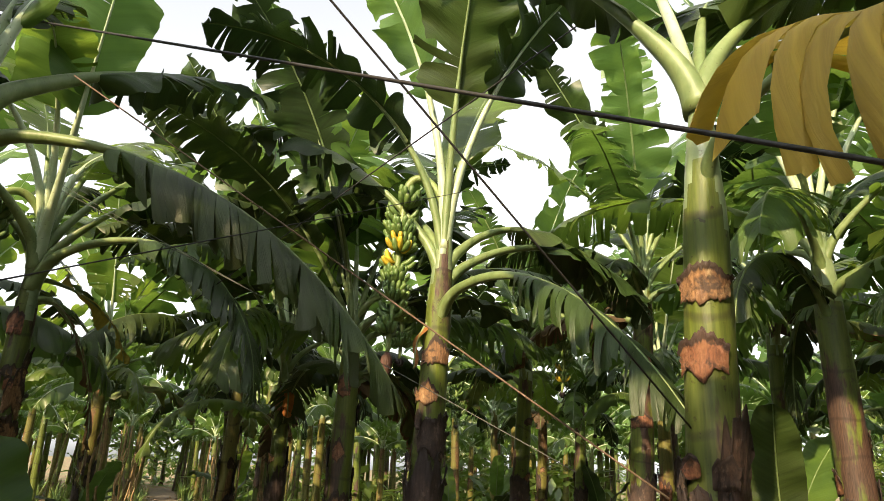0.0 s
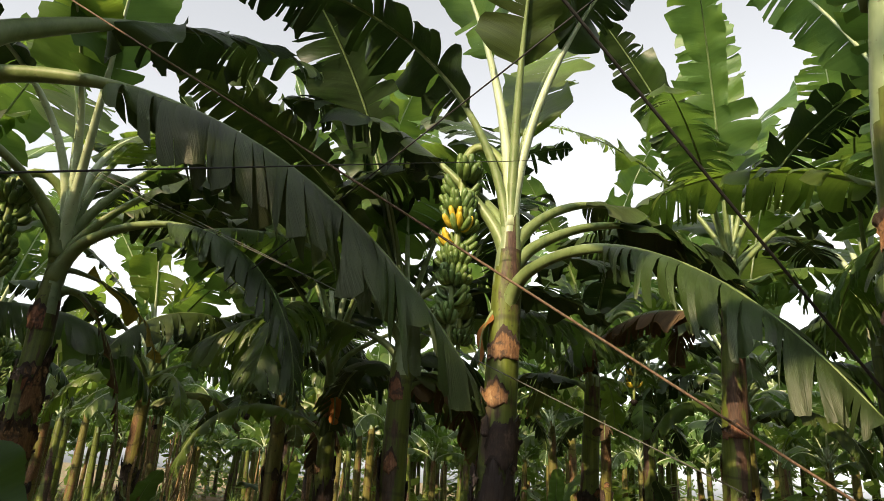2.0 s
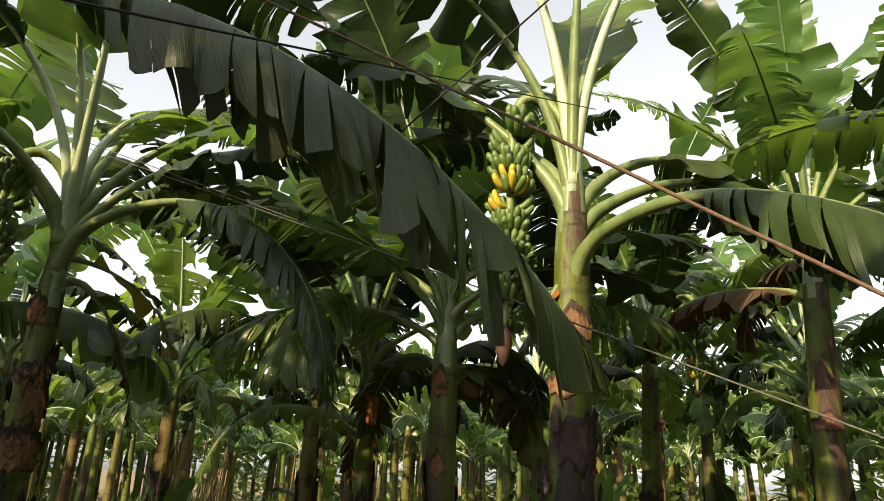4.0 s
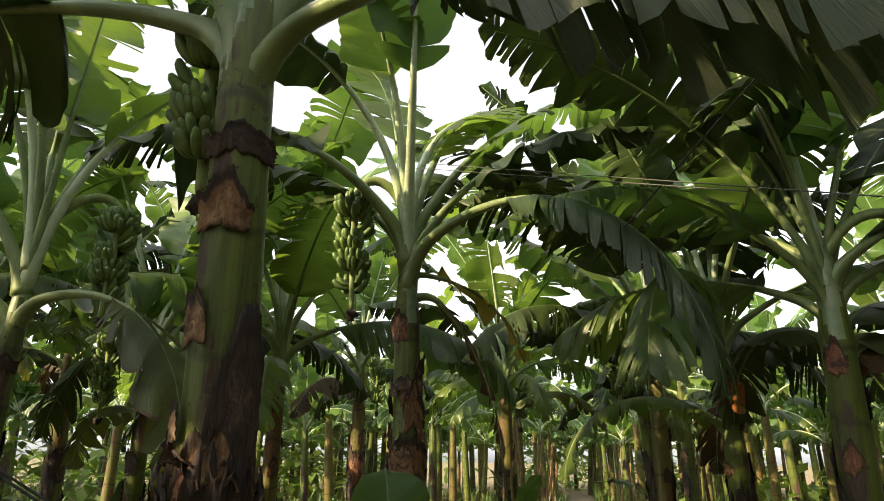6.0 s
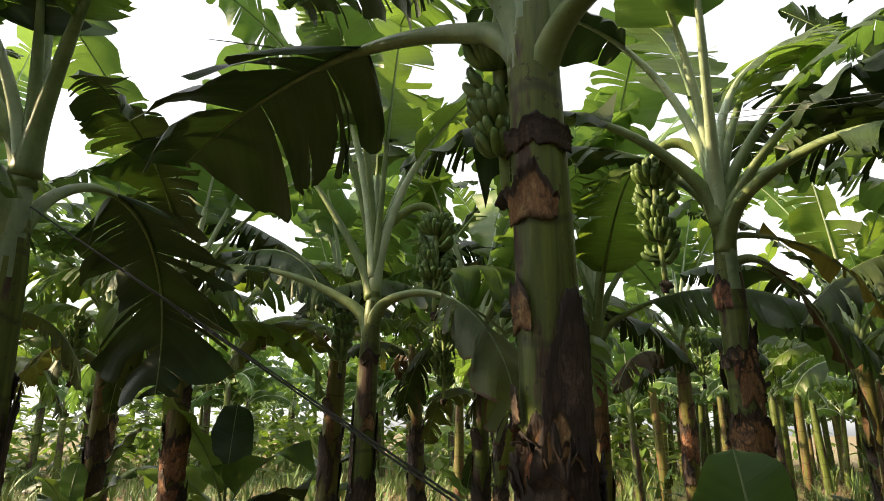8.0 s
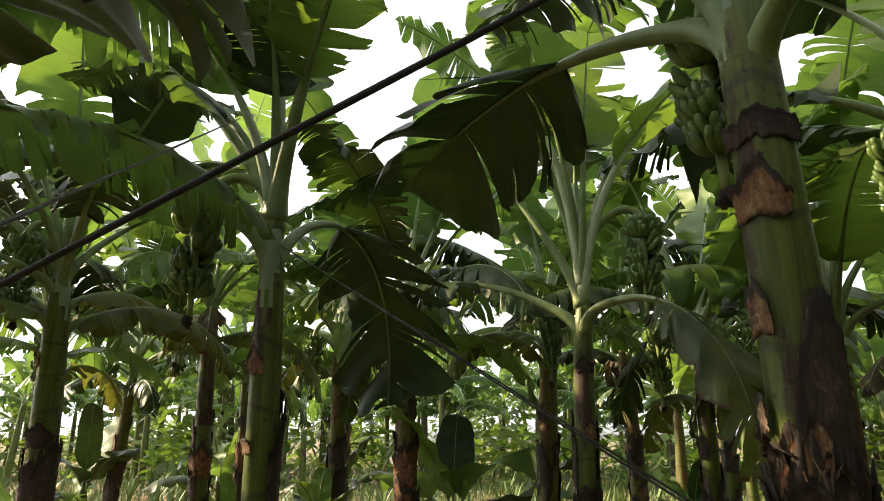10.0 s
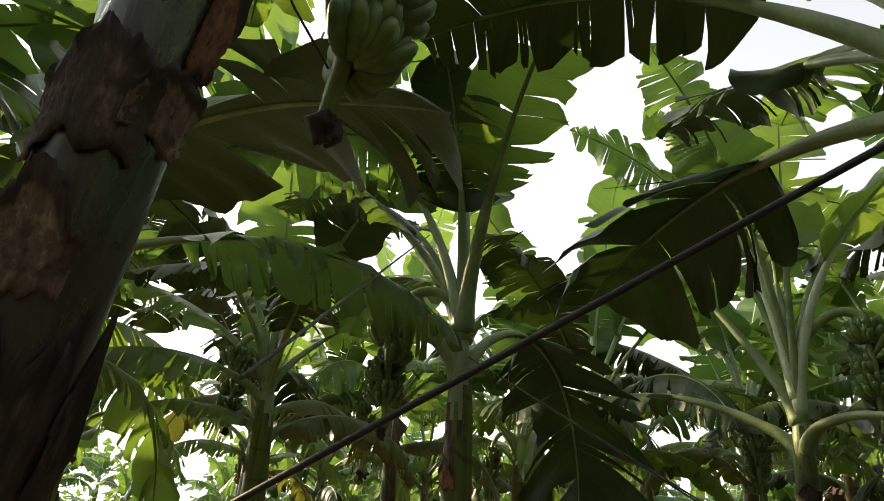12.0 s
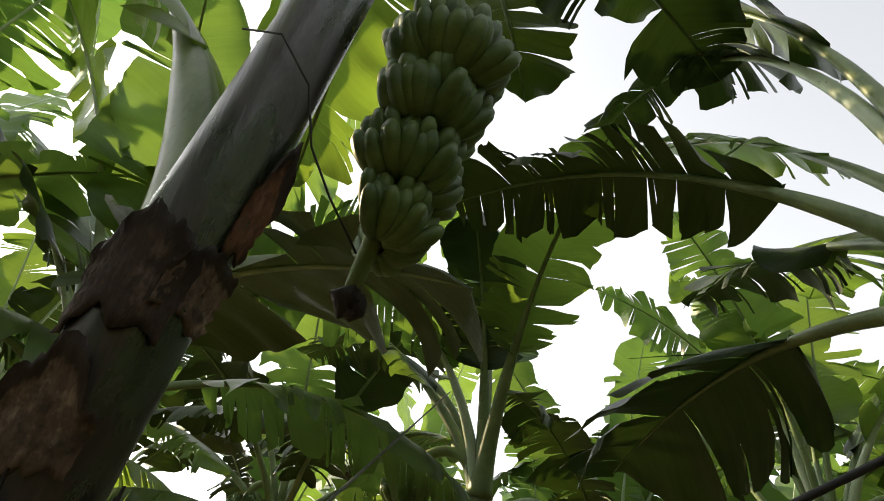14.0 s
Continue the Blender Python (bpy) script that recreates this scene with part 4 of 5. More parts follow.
rng = random.Random(173)
p, ax = plant_frame(-1.208, 5.695, (0.013, -0.025), label="banana plant with a slender stem and small bunch")
stem(p, 2.75, (0.013, -0.025), 0.09, rng, near=False, sheaths=9)
leaf(p, ax(2.5), 163, 50, -16, 1.70, 0, rng, hang=0.35, tears=9)
leaf(p, ax(2.6), 205, 73, 55, 1.87, 1, rng, hang=0.35, tears=9)
leaf(p, ax(2.45), 0, 42, -45, 1.80, 0, rng, hang=0.35, tears=9)
bunch(p, ax(2.72) + off(0, 0.42, 0), ax(2.42) + off(0, 0.42, 0), ax(2.65), 3, 11, rng, 1.0, bud=False)
random_leaves(p, rng, ax, 10, 2.65, size=1.15, avoid=(163, 205, 0, 270, 290))
old_leaves(p, rng, ax, 2.75, 4, avoid=(163, 205, 0, 270, 290, 0))

rng = random.Random(190)
p, ax = plant_frame(0.357, 8.318, (0.052, -0.005), label="banana plant with a narrow bunch partly yellow")
stem(p, 3.2, (0.052, -0.005), 0.09, rng, near=False, sheaths=9)
bunch(p, ax(3.3) + off(350, 0.45, 0), ax(2.5) + off(350, 0.45, 0), ax(3.0), 6, 9, rng, 0.95, ripe=(4, 5), bud=False)
random_leaves(p, rng, ax, 12, 3.10, avoid=())
old_leaves(p, rng, ax, 3.2, 4, avoid=(0,))

rng = random.Random(224)
p, ax = plant_frame(-1.95, 6.6, (-0.026, -0.007), label="slender banana plant with an orange dry patch")
stem(p, 2.6, (-0.026, -0.007), 0.072, rng, near=False, sheaths=9)
sheath(p, 2.6, (-0.026, -0.007), 0.072, 1.95, 2.2, 285, 120, rng, SHEATH_RED)
random_leaves(p, rng, ax, 12, 2.6, avoid=(), size=1.25)
leaf(p, ax(2.2), 300, 0, -92, 0.5, 0, rng, bend=0.7, half=0.07, start=0.15, hang=0.5, tears=5, material=LEAF_BROWN, thick=0.016, label="withered orange-brown hanging leaf")
old_leaves(p, rng, ax, 2.6, 3, avoid=(0,))

rng = random.Random(230)
p, ax = plant_frame(-2.88, 7.66, (0.012, -0.01), label="banana plant with yellowish stem and arching torn leaves")
stem(p, 2.65, (0.012, -0.01), 0.075, rng, near=False, sheaths=8, skin=STEM_TAN)
random_leaves(p, rng, ax, 13, 2.7, avoid=(), size=1.25)
bunch(p, ax(2.6) + off(215, 0.34, 0), ax(2.1) + off(215, 0.34, 0), ax(2.55), 4, 10, rng, 0.95, bud=False)

rng = random.Random(236)
p, ax = plant_frame(-6.31, 4.62, (0.01, 0.0), label="banana plant with a long green bunch among pale stalks")
stem(p, 2.6, (0.01, 0.0), 0.07, rng, near=False, sheaths=8)
random_leaves(p, rng, ax, 11, 2.55, avoid=(241, 310, 330), size=1.15, pale=0.5)
bunch(p, ax(2.5) + off(241, 0.35, 0), ax(1.95) + off(241, 0.35, 0), ax(2.5), 5, 10, rng, 0.95, bud=False)
old_leaves(p, rng, ax, 2.6, 2, avoid=(241, 310, 330))

rng = random.Random(238)
p, ax = plant_frame(-5.48, 5.33, (0.012, 0.01), label="banana plant with a sunlit yellowish neck and broad crown")
stem(p, 2.7, (0.012, 0.01), 0.066, rng, near=False, sheaths=8, skin=STEM_TAN)
random_leaves(p, rng, ax, 13, 2.7, avoid=(), size=1.2, kinds=(LEAF, LEAF_MID, LEAF_MID), pale=0.3)
old_leaves(p, rng, ax, 2.7, 3, avoid=(0,))

rng = random.Random(241)
p, ax = plant_frame(-3.624, 10.006, (-0.069, -0.027), label="slender banana plant with a small bunch")
stem(p, 2.9, (-0.069, -0.027), 0.09, rng, near=False, sheaths=9)
bunch(p, ax(3.2) + off(200, 0.42, 0), ax(2.85) + off(200, 0.42, 0), ax(2.8), 3, 9, rng, 1.0, ripe=(0, 1, 2), bud=False)
random_leaves(p, rng, ax, 13, 2.80, avoid=())
old_leaves(p, rng, ax, 2.9, 4, avoid=(0,))

rng = random.Random(258)
p, ax = plant_frame(-3.270, -0.790, (0.000, 0.000), label="banana plant with large drooping dark leaves")
stem(p, 2.9, (0.000, 0.000), 0.09, rng, near=False, sheaths=9)
leaf(p, ax(2.7), 51, 4, -27, 2.43, 12, rng, half=0.42, hang=0.25, tears=7, gap=0.05, material=LEAF)
leaf(p, ax(2.7), 296, 60, 30, 2.00, 0, rng, half=0.30, hang=0.25, tears=12)
leaf(p, ax(2.75), 24, 80, 22, 2.2, 0, rng, half=0.34, start=0.3, hang=0.2, tears=6, material=LEAF_YOUNG)
random_leaves(p, rng, ax, 10, 2.80, avoid=(51, 296, 50, 80, 0, 20, 35, 345), size=1.15, kinds=(LEAF_MID,))
old_leaves(p, rng, ax, 2.9, 4, avoid=(51, 296, 50, 80, 0))


# ---- the other plants of the rows ----
def row_plant(seed, x, y, with_bunch, name="banana_plant"):
    rng = random.Random(seed)
    lean = (rng.uniform(-0.04, 0.04), rng.uniform(-0.04, 0.04))
    p, ax = plant_frame(x, y, lean, name, "green banana plant with torn arching leaves" + (" and a green bunch" if with_bunch else ""))
    h = rng.uniform(2.8, 3.4)
    stem(p, h, lean, rng.uniform(0.08, 0.095), rng, sheaths=7, skin=STEM_TAN if seed % 2 else STEM)
    random_leaves(p, rng, ax, rng.randint(12, 14), h - 0.1, size=1.1, kinds=(LEAF_MID, LEAF_MID, LEAF, LEAF_YOUNG), pale=0.5, m=26, levels=3)
    old_leaves(p, rng, ax, h, 3, m=24, levels=3)
    if with_bunch:
        a = rng.uniform(0, 360)
        bunch(p, ax(h - 0.3) + off(a, 0.33, 0.05), ax(h - 0.9) + off(a, 0.34, 0.05), ax(h - 0.15), 5, 9, rng, 1.0, single=False, bud=False)
    return p


def far_plant(seed, x, y):
    """A plant far off: stem and one crown."""
    rng = random.Random(seed)
    lean = (rng.uniform(-0.05, 0.05), rng.uniform(-0.05, 0.05))
    p, ax = plant_frame(x, y, lean, "banana_plant", "distant green banana plant", "distant banana plants")
    h = rng.uniform(2.5, 3.2)
    child("pseudostem", stem_mesh("pseudostem", h, lean, 0.088, rng, 12, 14, STEM_TAN if seed % 3 else STEM), p)
    bm, stalks = bmesh.new(), []
    az = rng.uniform(0, 360)
    for i in range(11):
        az += 137.5 + rng.uniform(-25, 25)
        age = i / 10
        L = rng.uniform(1.7, 2.3)
        sw = rng.uniform(-12, 12)
        line = rib(np.array(ax(h - 0.1 - 0.4 * age)), az, 84 - 46 * age, 55 - 120 * age, L, sw, 24)
        me = blade_mesh("blade", line, az, sw, L, rng, LEAF, start=0.15, half=rng.uniform(0.25, 0.33), hang=0.1 + 0.5 * age, tears=int(8 + 14 * age), m=20, levels=2, twist=rng.uniform(-25, 25))
        bm.from_mesh(me)
        bpy.data.meshes.remove(me)
        s = np.linspace(0, 1, 25)
        stalks.append(tube(line[::2], (0.022 * (1 - s) + 0.004 + 0.02 * np.exp(-s * L / 0.1))[::2], 6))
    first = len(bm.faces)
    extra = mesh_of("stalk", *joined(stalks), STALK_PALE)
    bm.from_mesh(extra)
    bpy.data.meshes.remove(extra)
    bm.faces.ensure_lookup_table()
    for f in bm.faces[first:]:
        f.material_index = 1
    me = bpy.data.meshes.new("crown")
    bm.to_mesh(me)
    bm.free()
    me.materials.append(LEAF_MID if seed % 3 else LEAF_YOUNG)
    me.shade_smooth()
    me.materials.append(STALK_PALE)
    child("crown", me, p)
    return p


TAKEN = [Vector(o.matrix_basis.translation) for o in scene.objects if o.parent is None and o.name.startswith("banana_plant")]
rng = random.Random(77)
SPOTS = []
# rows run on unseen behind the start, added to shade the near plants
for row in range(-6, 9):
    n = -0.88 + 2.45 * row if row <= 0 else 1.65 + 2.42 * (row - 1)
    for k in range(-7, 24):
        s = 1.3 + 1.85 * k + (0.5 if row == 1 else 1.45 if row == -1 else 0.7 * (row % 2)) + rng.uniform(-0.25, 0.25)
        p = spot(n + rng.uniform(-0.18, 0.18), s)
        if n < -10.6 - 1.2 * math.sin(k) or p.y < -8 or (p.y < 0.5 and (p - Vector((0.2, 0.2, 0))).length < 1.9) or any((p - q).length < 1.35 for q in TAKEN) or (p - Vector((-3.7, 5.95, 0))).length < 0.6:
            continue
        if (p - Vector((-0.6, 1.5, 0))).length > 6.5 and rng.random() < (0.42 if n < -5 else 0.3):
            continue
        SPOTS.append(p)
SPOTS.sort(key=lambda p: (p - Vector((-0.6, 1.5, 0))).length)
SPOTS = [p + Vector((0.5, -0.3, 0)) if (p - Vector((1.55, 0.56, 0))).length < 0.2 else p for p in SPOTS]   # one stands back from the path
near_kinds, far_kinds, rest = [], [], []
for i, p in enumerate(SPOTS):
    d = (p - Vector((-0.6, 1.5, 0))).length
    m = Matrix.Translation(p) @ pose(0, 0, 0, 0, 0, rng.uniform(0, 360)) @ Matrix.Scale(rng.uniform(0.9, 1.12), 4)
    if d < 12.5:
        if len(near_kinds) < 14:
            near_kinds.append(row_plant(500 + i, p.x, p.y, i % 3 != 1))
        else:
            copy_thing(rng.choice(near_kinds), m)
    elif len(far_kinds) < 8:
        far_kinds.append(far_plant(900 + i, p.x, p.y))
    elif i < 280:
        copy_thing(rng.choice(far_kinds), m)
    else:
        rest.append((rng.choice(far_kinds), m))


edge = random.Random(8)
for k in range(380):   # the far side of the clearing and the rows beyond the view
    a, r = edge.uniform(0, 6.283), edge.uniform(23, 46)
    p = Vector((r * math.cos(a) - 1, r * math.sin(a) + 2, 0))
    if abs(p.dot(ACROSS) - 0.36) < 1.2 and r < 32:
        continue
    rest.append((edge.choice(far_kinds), Matrix.Translation(p) @ pose(0, 0, 0, 0, 0, edge.uniform(0, 360)) @ Matrix.Scale(edge.uniform(1.0, 1.35), 4)))


def thicket(name, part_name, label):
    """All plants farther off, joined, part by part of their kinds."""
    src = {}
    for kind in far_kinds:
        me = next(c for c in kind.children if c.name.startswith(part_name)).data
        co, ve = np.empty(len(me.vertices) * 3, np.float32), np.empty(len(me.loops), np.int32)
        st, to, ma = (np.empty(len(me.polygons), np.int32) for _ in range(3))
        me.vertices.foreach_get("co", co)
        me.loops.foreach_get("vertex_index", ve)
        me.polygons.foreach_get("loop_start", st)
        me.polygons.foreach_get("loop_total", to)
        me.polygons.foreach_get("material_index", ma)
        uv, rim = np.zeros(len(me.loops) * 2, np.float32), np.zeros(len(me.vertices), np.float32)
        if me.uv_layers:
            me.uv_layers[0].data.foreach_get("uv", uv)
        if "rim" in me.attributes:
            me.attributes["rim"].data.foreach_get("value", rim)
        src[kind.name] = (co.reshape(-1, 3), ve, st, to, ma, uv, rim, me)
    cos, ves, sts, tos, mas, uvs, rims, nv, nl = [], [], [], [], [], [], [], 0, 0
    for kind, m in rest:
        co, ve, st, to, ma, uv, rim, first = src[kind.name]
        mm = np.array(m)
        cos.append(co @ mm[:3, :3].T + mm[:3, 3])
        ves.append(ve + nv)
        sts.append(st + nl)
        tos.append(to), mas.append(ma), uvs.append(uv), rims.append(rim)
        nv, nl = nv + len(co), nl + len(ve)
    me = bpy.data.meshes.new(name)
    me.vertices.add(nv)
    me.loops.add(nl)
    me.polygons.add(sum(map(len, sts)))
    me.vertices.foreach_set("co", np.concatenate(cos).astype(np.float32).ravel())
    me.loops.foreach_set("vertex_index", np.concatenate(ves))
    me.polygons.foreach_set("loop_start", np.concatenate(sts))
    me.polygons.foreach_set("material_index", np.concatenate(mas))
    me.uv_layers.new(name="UVMap").data.foreach_set("uv", np.concatenate(uvs))
    me.attributes.new("rim", "FLOAT", "POINT").data.foreach_set("value", np.concatenate(rims))
    me.update(calc_edges=True)
    me.validate()
    for slot in first.materials:
        me.materials.append(slot)
    me.shade_smooth()
    return tagged(new(name, me), label, "vegetation", kind="stuff")


thicket("far_stems", "pseudostem", "stems of the distant banana rows")
thicket("far_crowns", "crown", "torn green crowns of the distant banana rows")


# ---- strings and cables ----
def line_between(name, a, b, sag, r, material, label, group=""):
    a, b = Vector(a), Vector(b)
    pts = [a.lerp(b, i / 16) - Vector((0, 0, sag * 4 * (i / 16) * (1 - i / 16))) - a for i in range(17)]
    ob = new(name, mesh_of(name, *tube([tuple(q) for q in pts], [r] * 17, 7), material))
    ob.matrix_basis = Matrix.Translation(a)
    return tagged(ob, label, "cable" if material is CABLE else "string", group)


def stretch(a, b, t0, t1):
    a, b = Vector(a), Vector(b)
    return a.lerp(b, t0), a.lerp(b, t1)


line_between("cable", (-3.9, 3.6, 4.33), (3.96, -1.0, 0.0), 0.0, 0.005, CABLE, "thick black cable slung low over the path", "black cables")
line_between("guy_string", *stretch((0.68, 2.36, 1.54), (-0.73, 1.34, 2.83), 0, 1.8), 0.0, 0.0034, CABLE, "thin black cord running up from a stem")
line_between("guy_string", *stretch((-1.8, 2.4, 2.96), (0.26, 2.15, 1.55), 0, 1.1), 0.0, 0.0032, TWINE, "weathered brown twine stretched across the row")
line_between("guy_string", (-3.18, 4.34, 3.33), (0.23, 2.27, 1.47), 0.0, 0.0018, STRING, "pale thin string tied to a leaf stalk")
line_between("guy_string", *stretch((0.13, 2.95, 3.43), (-1.49, 3.92, 2.67), -0.5, 1.3), 0.0, 0.004, CABLE, "thin black cord among the leaves")
line_between("guy_string", *stretch((-3.2, 4.34, 3.3), (-1.71, 3.48, 2.52), 0, 1.4), 0.0, 0.0018, STRING, "pale thin string tied to a leaf stalk")
line_between("guy_string", *stretch((-3.96, 0.81, 3.14), (-2.1, 0.92, 2.08), 0, 1.3), 0.0, 0.0032, STRING, "pale thin string among the leaves")
for shift in (0.0, 0.014):
    line_between("guy_string", (-4.19, 1.03, 2.55), (-2.34, 2.40, 1.30 + shift), 0.0, 0.0034, CABLE, "black cord tied between two banana plants", "low black cords")
line_between("cable", (-0.20, 4.25, 3.29), (-2.25, -2.0, -0.02), 0.0, 0.0022, CABLE, "black cable running from a plant down across the row", "black cables")

# the loose end of cord that hangs from the leaning stem's neck
cord = [(-1.454, 0.69, 2.65), (-1.442, 0.781, 2.615), (-1.493, 0.838, 2.539), (-1.542, 0.858, 2.435), (-1.588, 0.898, 2.362), (-1.643, 0.95, 2.288)]
a = Vector(cord[0])
ob = new("guy_string", mesh_of("guy_string", *tube([tuple(Vector(q) - a) for q in cord], [0.0022] * 6, 7), CABLE))
ob.matrix_basis = Matrix.Translation(a)
tagged(ob, "loose black cord hanging from the neck of a banana plant", "string")


# ---- undergrowth ----
def sucker(seed, x, y, tall):
    """A young banana shoot at the foot of a plant."""
    rng = random.Random(seed)
    lean = (rng.uniform(-0.1, 0.1), rng.uniform(-0.1, 0.1))
    p, ax = plant_frame(x, y, lean, "banana_sucker", "young green banana shoot with broad fresh leaves", "banana suckers")
    tagged(p, category="young plant")
    child("pseudostem", stem_mesh("pseudostem", tall * 0.62, lean, 0.035 * tall + 0.012, rng, 12, 10), p)
    az = rng.uniform(0, 360)
    for i in range(6):
        az += 137.5 + rng.uniform(-20, 20)
        age = i / 5
        leaf(p, ax(tall * (0.6 - 0.22 * age)), az, 82 - 35 * age, 50 - 95 * age, tall * rng.uniform(0.62, 0.9), rng.uniform(-10, 10), rng, half=tall * rng.uniform(0.10, 0.15),
             start=0.16, thick=0.010, material=LEAF_YOUNG if rng.random() < 0.6 else LEAF, hang=0.08 + 0.3 * age, tears=int(4 * age), m=20, levels=3, twist=rng.uniform(-20, 20))
    return p


rng = random.Random(31)
sucker_kinds = []
feet = [p for p in SPOTS if 2.6 < (p - Vector((-0.6, 1.5, 0))).length < 17]
for i, p in enumerate(feet):
    if rng.random() > 0.62:
        continue
    a = rng.uniform(0, 6.28)
    q = p + Vector((math.cos(a), math.sin(a), 0)) * rng.uniform(0.3, 0.6)
    if (q - spot(0.36, q.dot(ALONG))).length < 0.7 or (q - Vector((-0.7, 1.4, 0))).length < 3.3:
        continue
    if len(sucker_kinds) < 6:
        sucker_kinds.append(sucker(40 + i, q.x, q.y, rng.uniform(0.8, 1.5)))
    else:
        copy_thing(rng.choice(sucker_kinds), Matrix.Translation(q) @ pose(0, 0, 0, 0, 0, rng.uniform(0, 360)) @ Matrix.Scale(rng.uniform(0.7, 1.2), 4))

# the shoot beside the path with one broad upright leaf
rng = random.Random(9)
p, ax = plant_frame(-2.09, 3.0, (0.02, -0.02), "banana_sucker", "young banana shoot with one broad fresh leaf", "banana suckers")
tagged(p, category="young plant")
child("pseudostem", stem_mesh("pseudostem", 0.9, (0.02, -0.02), 0.045, rng, 14, 12), p)
leaf(p, ax(0.78), 150, 84, 66, 0.78, 0, rng, half=0.15, start=0.2, thick=0.012, material=LEAF_YOUNG, hang=0.0, tears=0)
leaf(p, ax(0.62), 230, 66, 5, 0.75, 0, rng, half=0.11, start=0.2, thick=0.012, material=LEAF_YOUNG, hang=0.1, tears=1)
leaf(p, ax(0.55), 80, 56, -10, 0.65, 0, rng, half=0.10, start=0.2, thick=0.012, material=LEAF, hang=0.15, tears=2)


def blades(seed, count, low, high, wide, material, name, label, where):
    """Grass or weeds: bent, tapered blades in tufts."""
    rng = random.Random(seed)
    verts, faces = [], []
    for _ in range(count):
        p = where(rng)
        for b in range(rng.randint(5, 9)):
            a = rng.uniform(0, 6.28)
            h, w, out = rng.uniform(low, high), wide * rng.uniform(0.7, 1.3), rng.uniform(0.1, 0.6)
            d, s = Vector((math.cos(a), math.sin(a), 0)), Vector((-math.sin(a), math.cos(a), 0))
            o = p + d * 0.03 + s * rng.uniform(-0.05, 0.05)
            n = len(verts)
            for k, (f, ww) in enumerate(((0, 0.6), (0.35, 1.0), (0.7, 0.7))):
                c = o + d * (out * h * f ** 2) + Vector((0, 0, h * (f - 0.18 * f * f)))
                verts += [tuple(c + s * w * ww), tuple(c - s * w * ww)]
            verts.append(tuple(o + d * out * h + Vector((0, 0, h * 0.86))))
            faces += [(n, n + 1, n + 3, n + 2), (n + 2, n + 3, n + 5, n + 4), (n + 4, n + 5, n + 6)]
    return tagged(new(name, mesh_of(name, verts, faces, material)), label, "undergrowth", kind="stuff")


def beside_rows(rng):
    while True:
        p = spot(rng.uniform(-24, 14), rng.uniform(-4, 34))
        if (p - Vector((-0.7, 1.4, 0))).length > 2.5 and abs(p.dot(ACROSS) - 0.36) > 0.55:
            return p


def clearing(rng):
    return spot(rng.uniform(-40, -9), rng.uniform(-18, 20))


blades(1, 5200, 0.15, 0.55, 0.006, GRASS, "grass", "green grass tufts under the banana rows", beside_rows)
blades(2, 800, 0.35, 0.95, 0.03, GRASS, "weeds", "broad-leaved green weeds under the banana rows", beside_rows)
def ring(rng):
    while True:
        a, r = rng.uniform(0, 6.283), rng.uniform(24, 56)
        p = Vector((r * math.cos(a), r * math.sin(a), 0))
        if abs(p.dot(ACROSS) - 0.36) > 1.8 or r > 33:
            return p


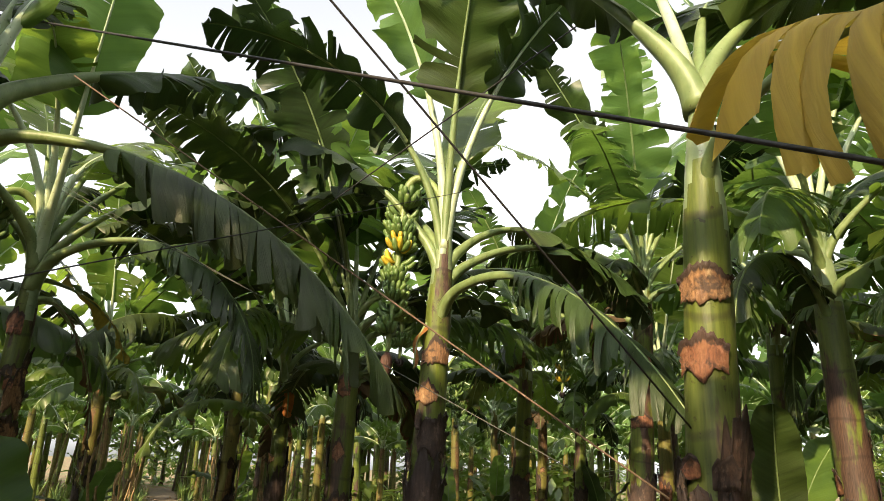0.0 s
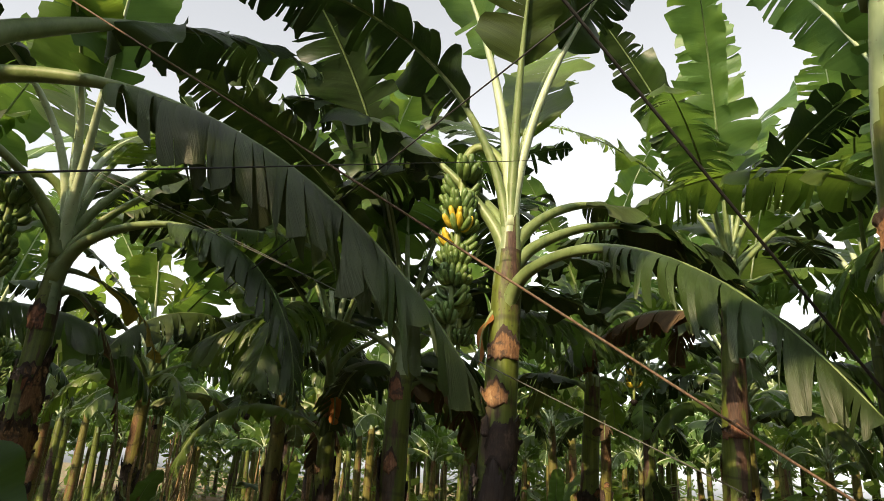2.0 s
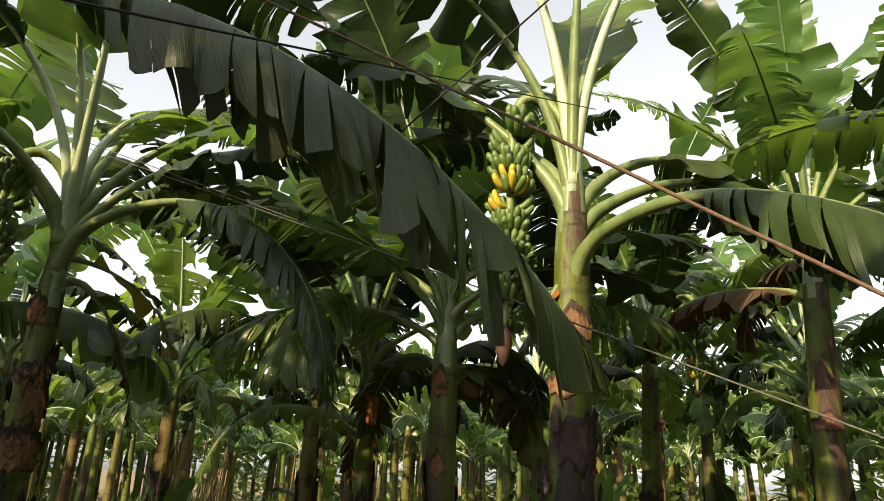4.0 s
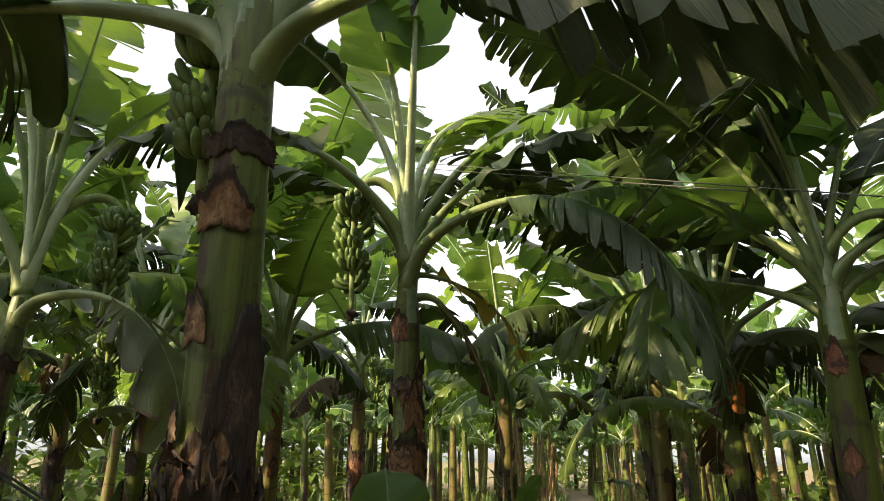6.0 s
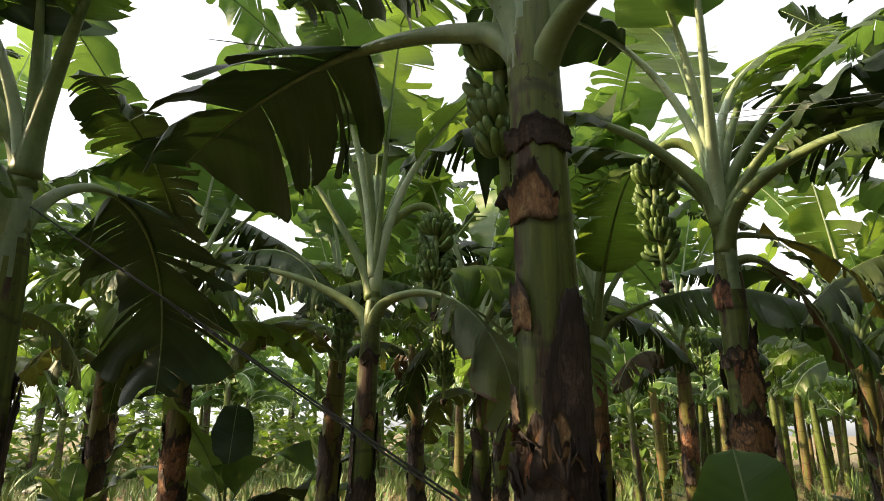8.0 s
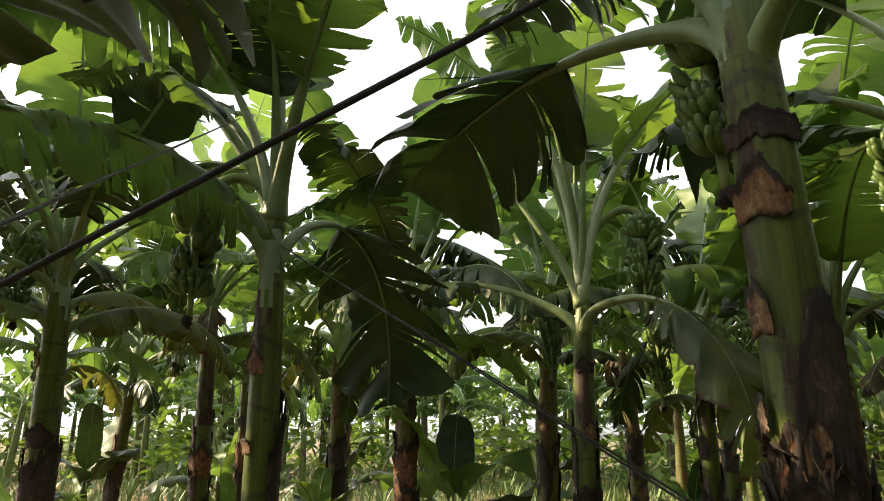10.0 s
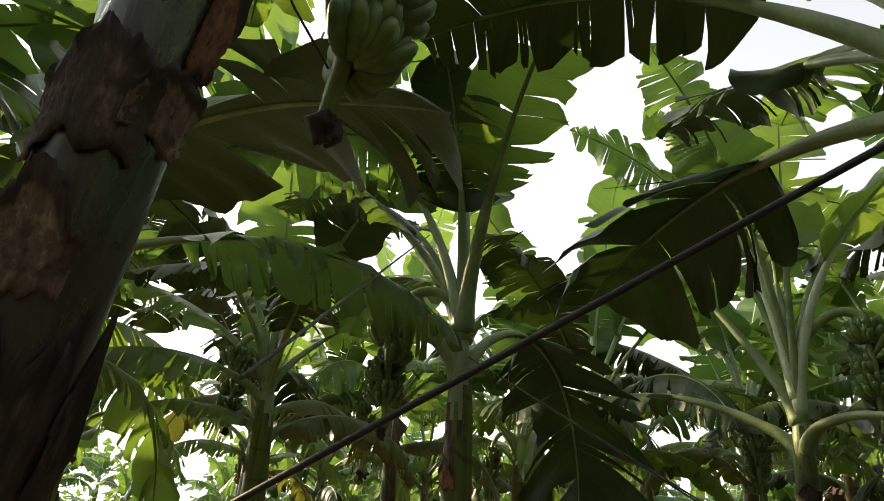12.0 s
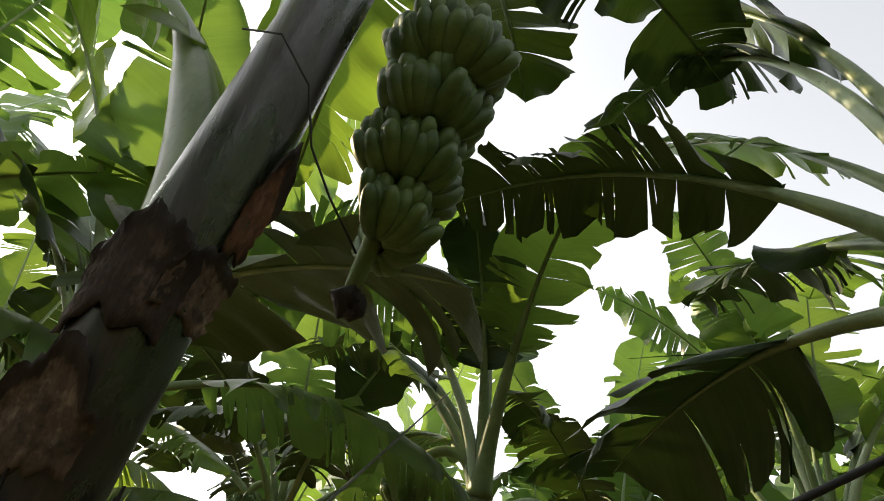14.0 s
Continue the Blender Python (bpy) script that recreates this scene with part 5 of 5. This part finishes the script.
def shrubs(seed, count):
    """Leafy bushes at the edge of the field: loose clumps of pointed leaves."""
    rng = random.Random(seed)
    verts, faces = [], []
    for _ in range(count):
        c = ring(rng)
        w, h = rng.uniform(0.9, 2.4), rng.uniform(1.2, 4.0)
        for _ in range(130):
            a, r, z = rng.uniform(0, 6.283), w * rng.random() ** 0.5, rng.random() ** 0.8
            r *= (1 - z * z) ** 0.5 + 0.12
            p = c + Vector((r * math.cos(a), r * math.sin(a), h * z + 0.05))
            d = Vector((math.cos(a) + rng.uniform(-0.7, 0.7), math.sin(a) + rng.uniform(-0.7, 0.7), rng.uniform(-0.9, 0.7))).normalized()
            s = d.cross(Vector((rng.uniform(-0.5, 0.5), rng.uniform(-0.5, 0.5), 1))).normalized()
            l, b = rng.uniform(0.3, 0.9), rng.uniform(0.08, 0.2)
            n = len(verts)
            verts += [tuple(p), tuple(p + d * l * 0.45 + s * b), tuple(p + d * l - Vector((0, 0, 0.1 * l))), tuple(p + d * l * 0.45 - s * b)]
            faces += [(n, n + 1, n + 2), (n, n + 2, n + 3)]
    return tagged(new("shrubs", mesh_of("shrubs", verts, faces, LEAF_MID)), "dense green shrubs at the edge of the field", "shrubs", kind="stuff")


shrubs(4, 330)
blades(3, 6000, 0.1, 0.35, 0.008, GRASS, "grass", "bright grass of the open strip", clearing)


def scraps(seed, count):
    """Dry leaf scraps that lie on the soil, curled."""
    rng = random.Random(seed)
    verts, faces = [], []
    for _ in range(count):
        p = spot(rng.uniform(-16, 10), rng.uniform(-2, 30))
        a, l, w = rng.uniform(0, 6.28), rng.uniform(0.12, 0.5), rng.uniform(0.03, 0.09)
        d, s = Vector((math.cos(a), math.sin(a), 0)), Vector((-math.sin(a), math.cos(a), 0))
        n = len(verts)
        for k in range(5):
            f = k / 4
            z = 0.02 + 0.06 * rng.random() * math.sin(3.1 * f) + 0.01
            ww = w * math.sin(0.35 + 2.5 * f)
            for e in (-1, 1):
                verts.append(tuple(p + d * l * (f - 0.5) + s * ww * e + Vector((0, 0, z + 0.03 * rng.random()))))
        faces += [(n + 2 * k, n + 2 * k + 1, n + 2 * k + 3, n + 2 * k + 2) for k in range(4)]
    return tagged(new("leaf_litter", mesh_of("leaf_litter", verts, faces, LITTER)), "dry brown banana leaf scraps on the soil", "leaf litter", kind="stuff")


scraps(6, 2600)


# ---- canes beside the path ----
def cane_mesh(seed):
    rng = random.Random(seed)
    h = rng.uniform(1.5, 2.1)
    pts = [(0.02 * math.sin(2 * k + seed), 0.015 * math.cos(3 * k), h * k / 8) for k in range(9)]
    return mesh_of("cane", *tube(pts, [0.022 * (1 - 0.05 * k) * (1.12 if k % 2 else 1.0) for k in range(9)], 8), STAKE)


canes = [cane_mesh(s) for s in range(4)]
rng = random.Random(12)
for k in range(26):
    side = -0.62 if k % 3 else 1.28
    q = spot(side + rng.uniform(-0.12, 0.12), 8.5 + 0.62 * k + rng.uniform(-0.2, 0.2))
    ob = tagged(new("cane", canes[k % 4]), "weathered brown cane standing beside the path", "cane", "canes beside the path")
    ob.matrix_basis = Matrix.Translation(q) @ pose(0, 0, -0.02, rng.uniform(-6, 6), rng.uniform(-6, 6), rng.uniform(0, 360))
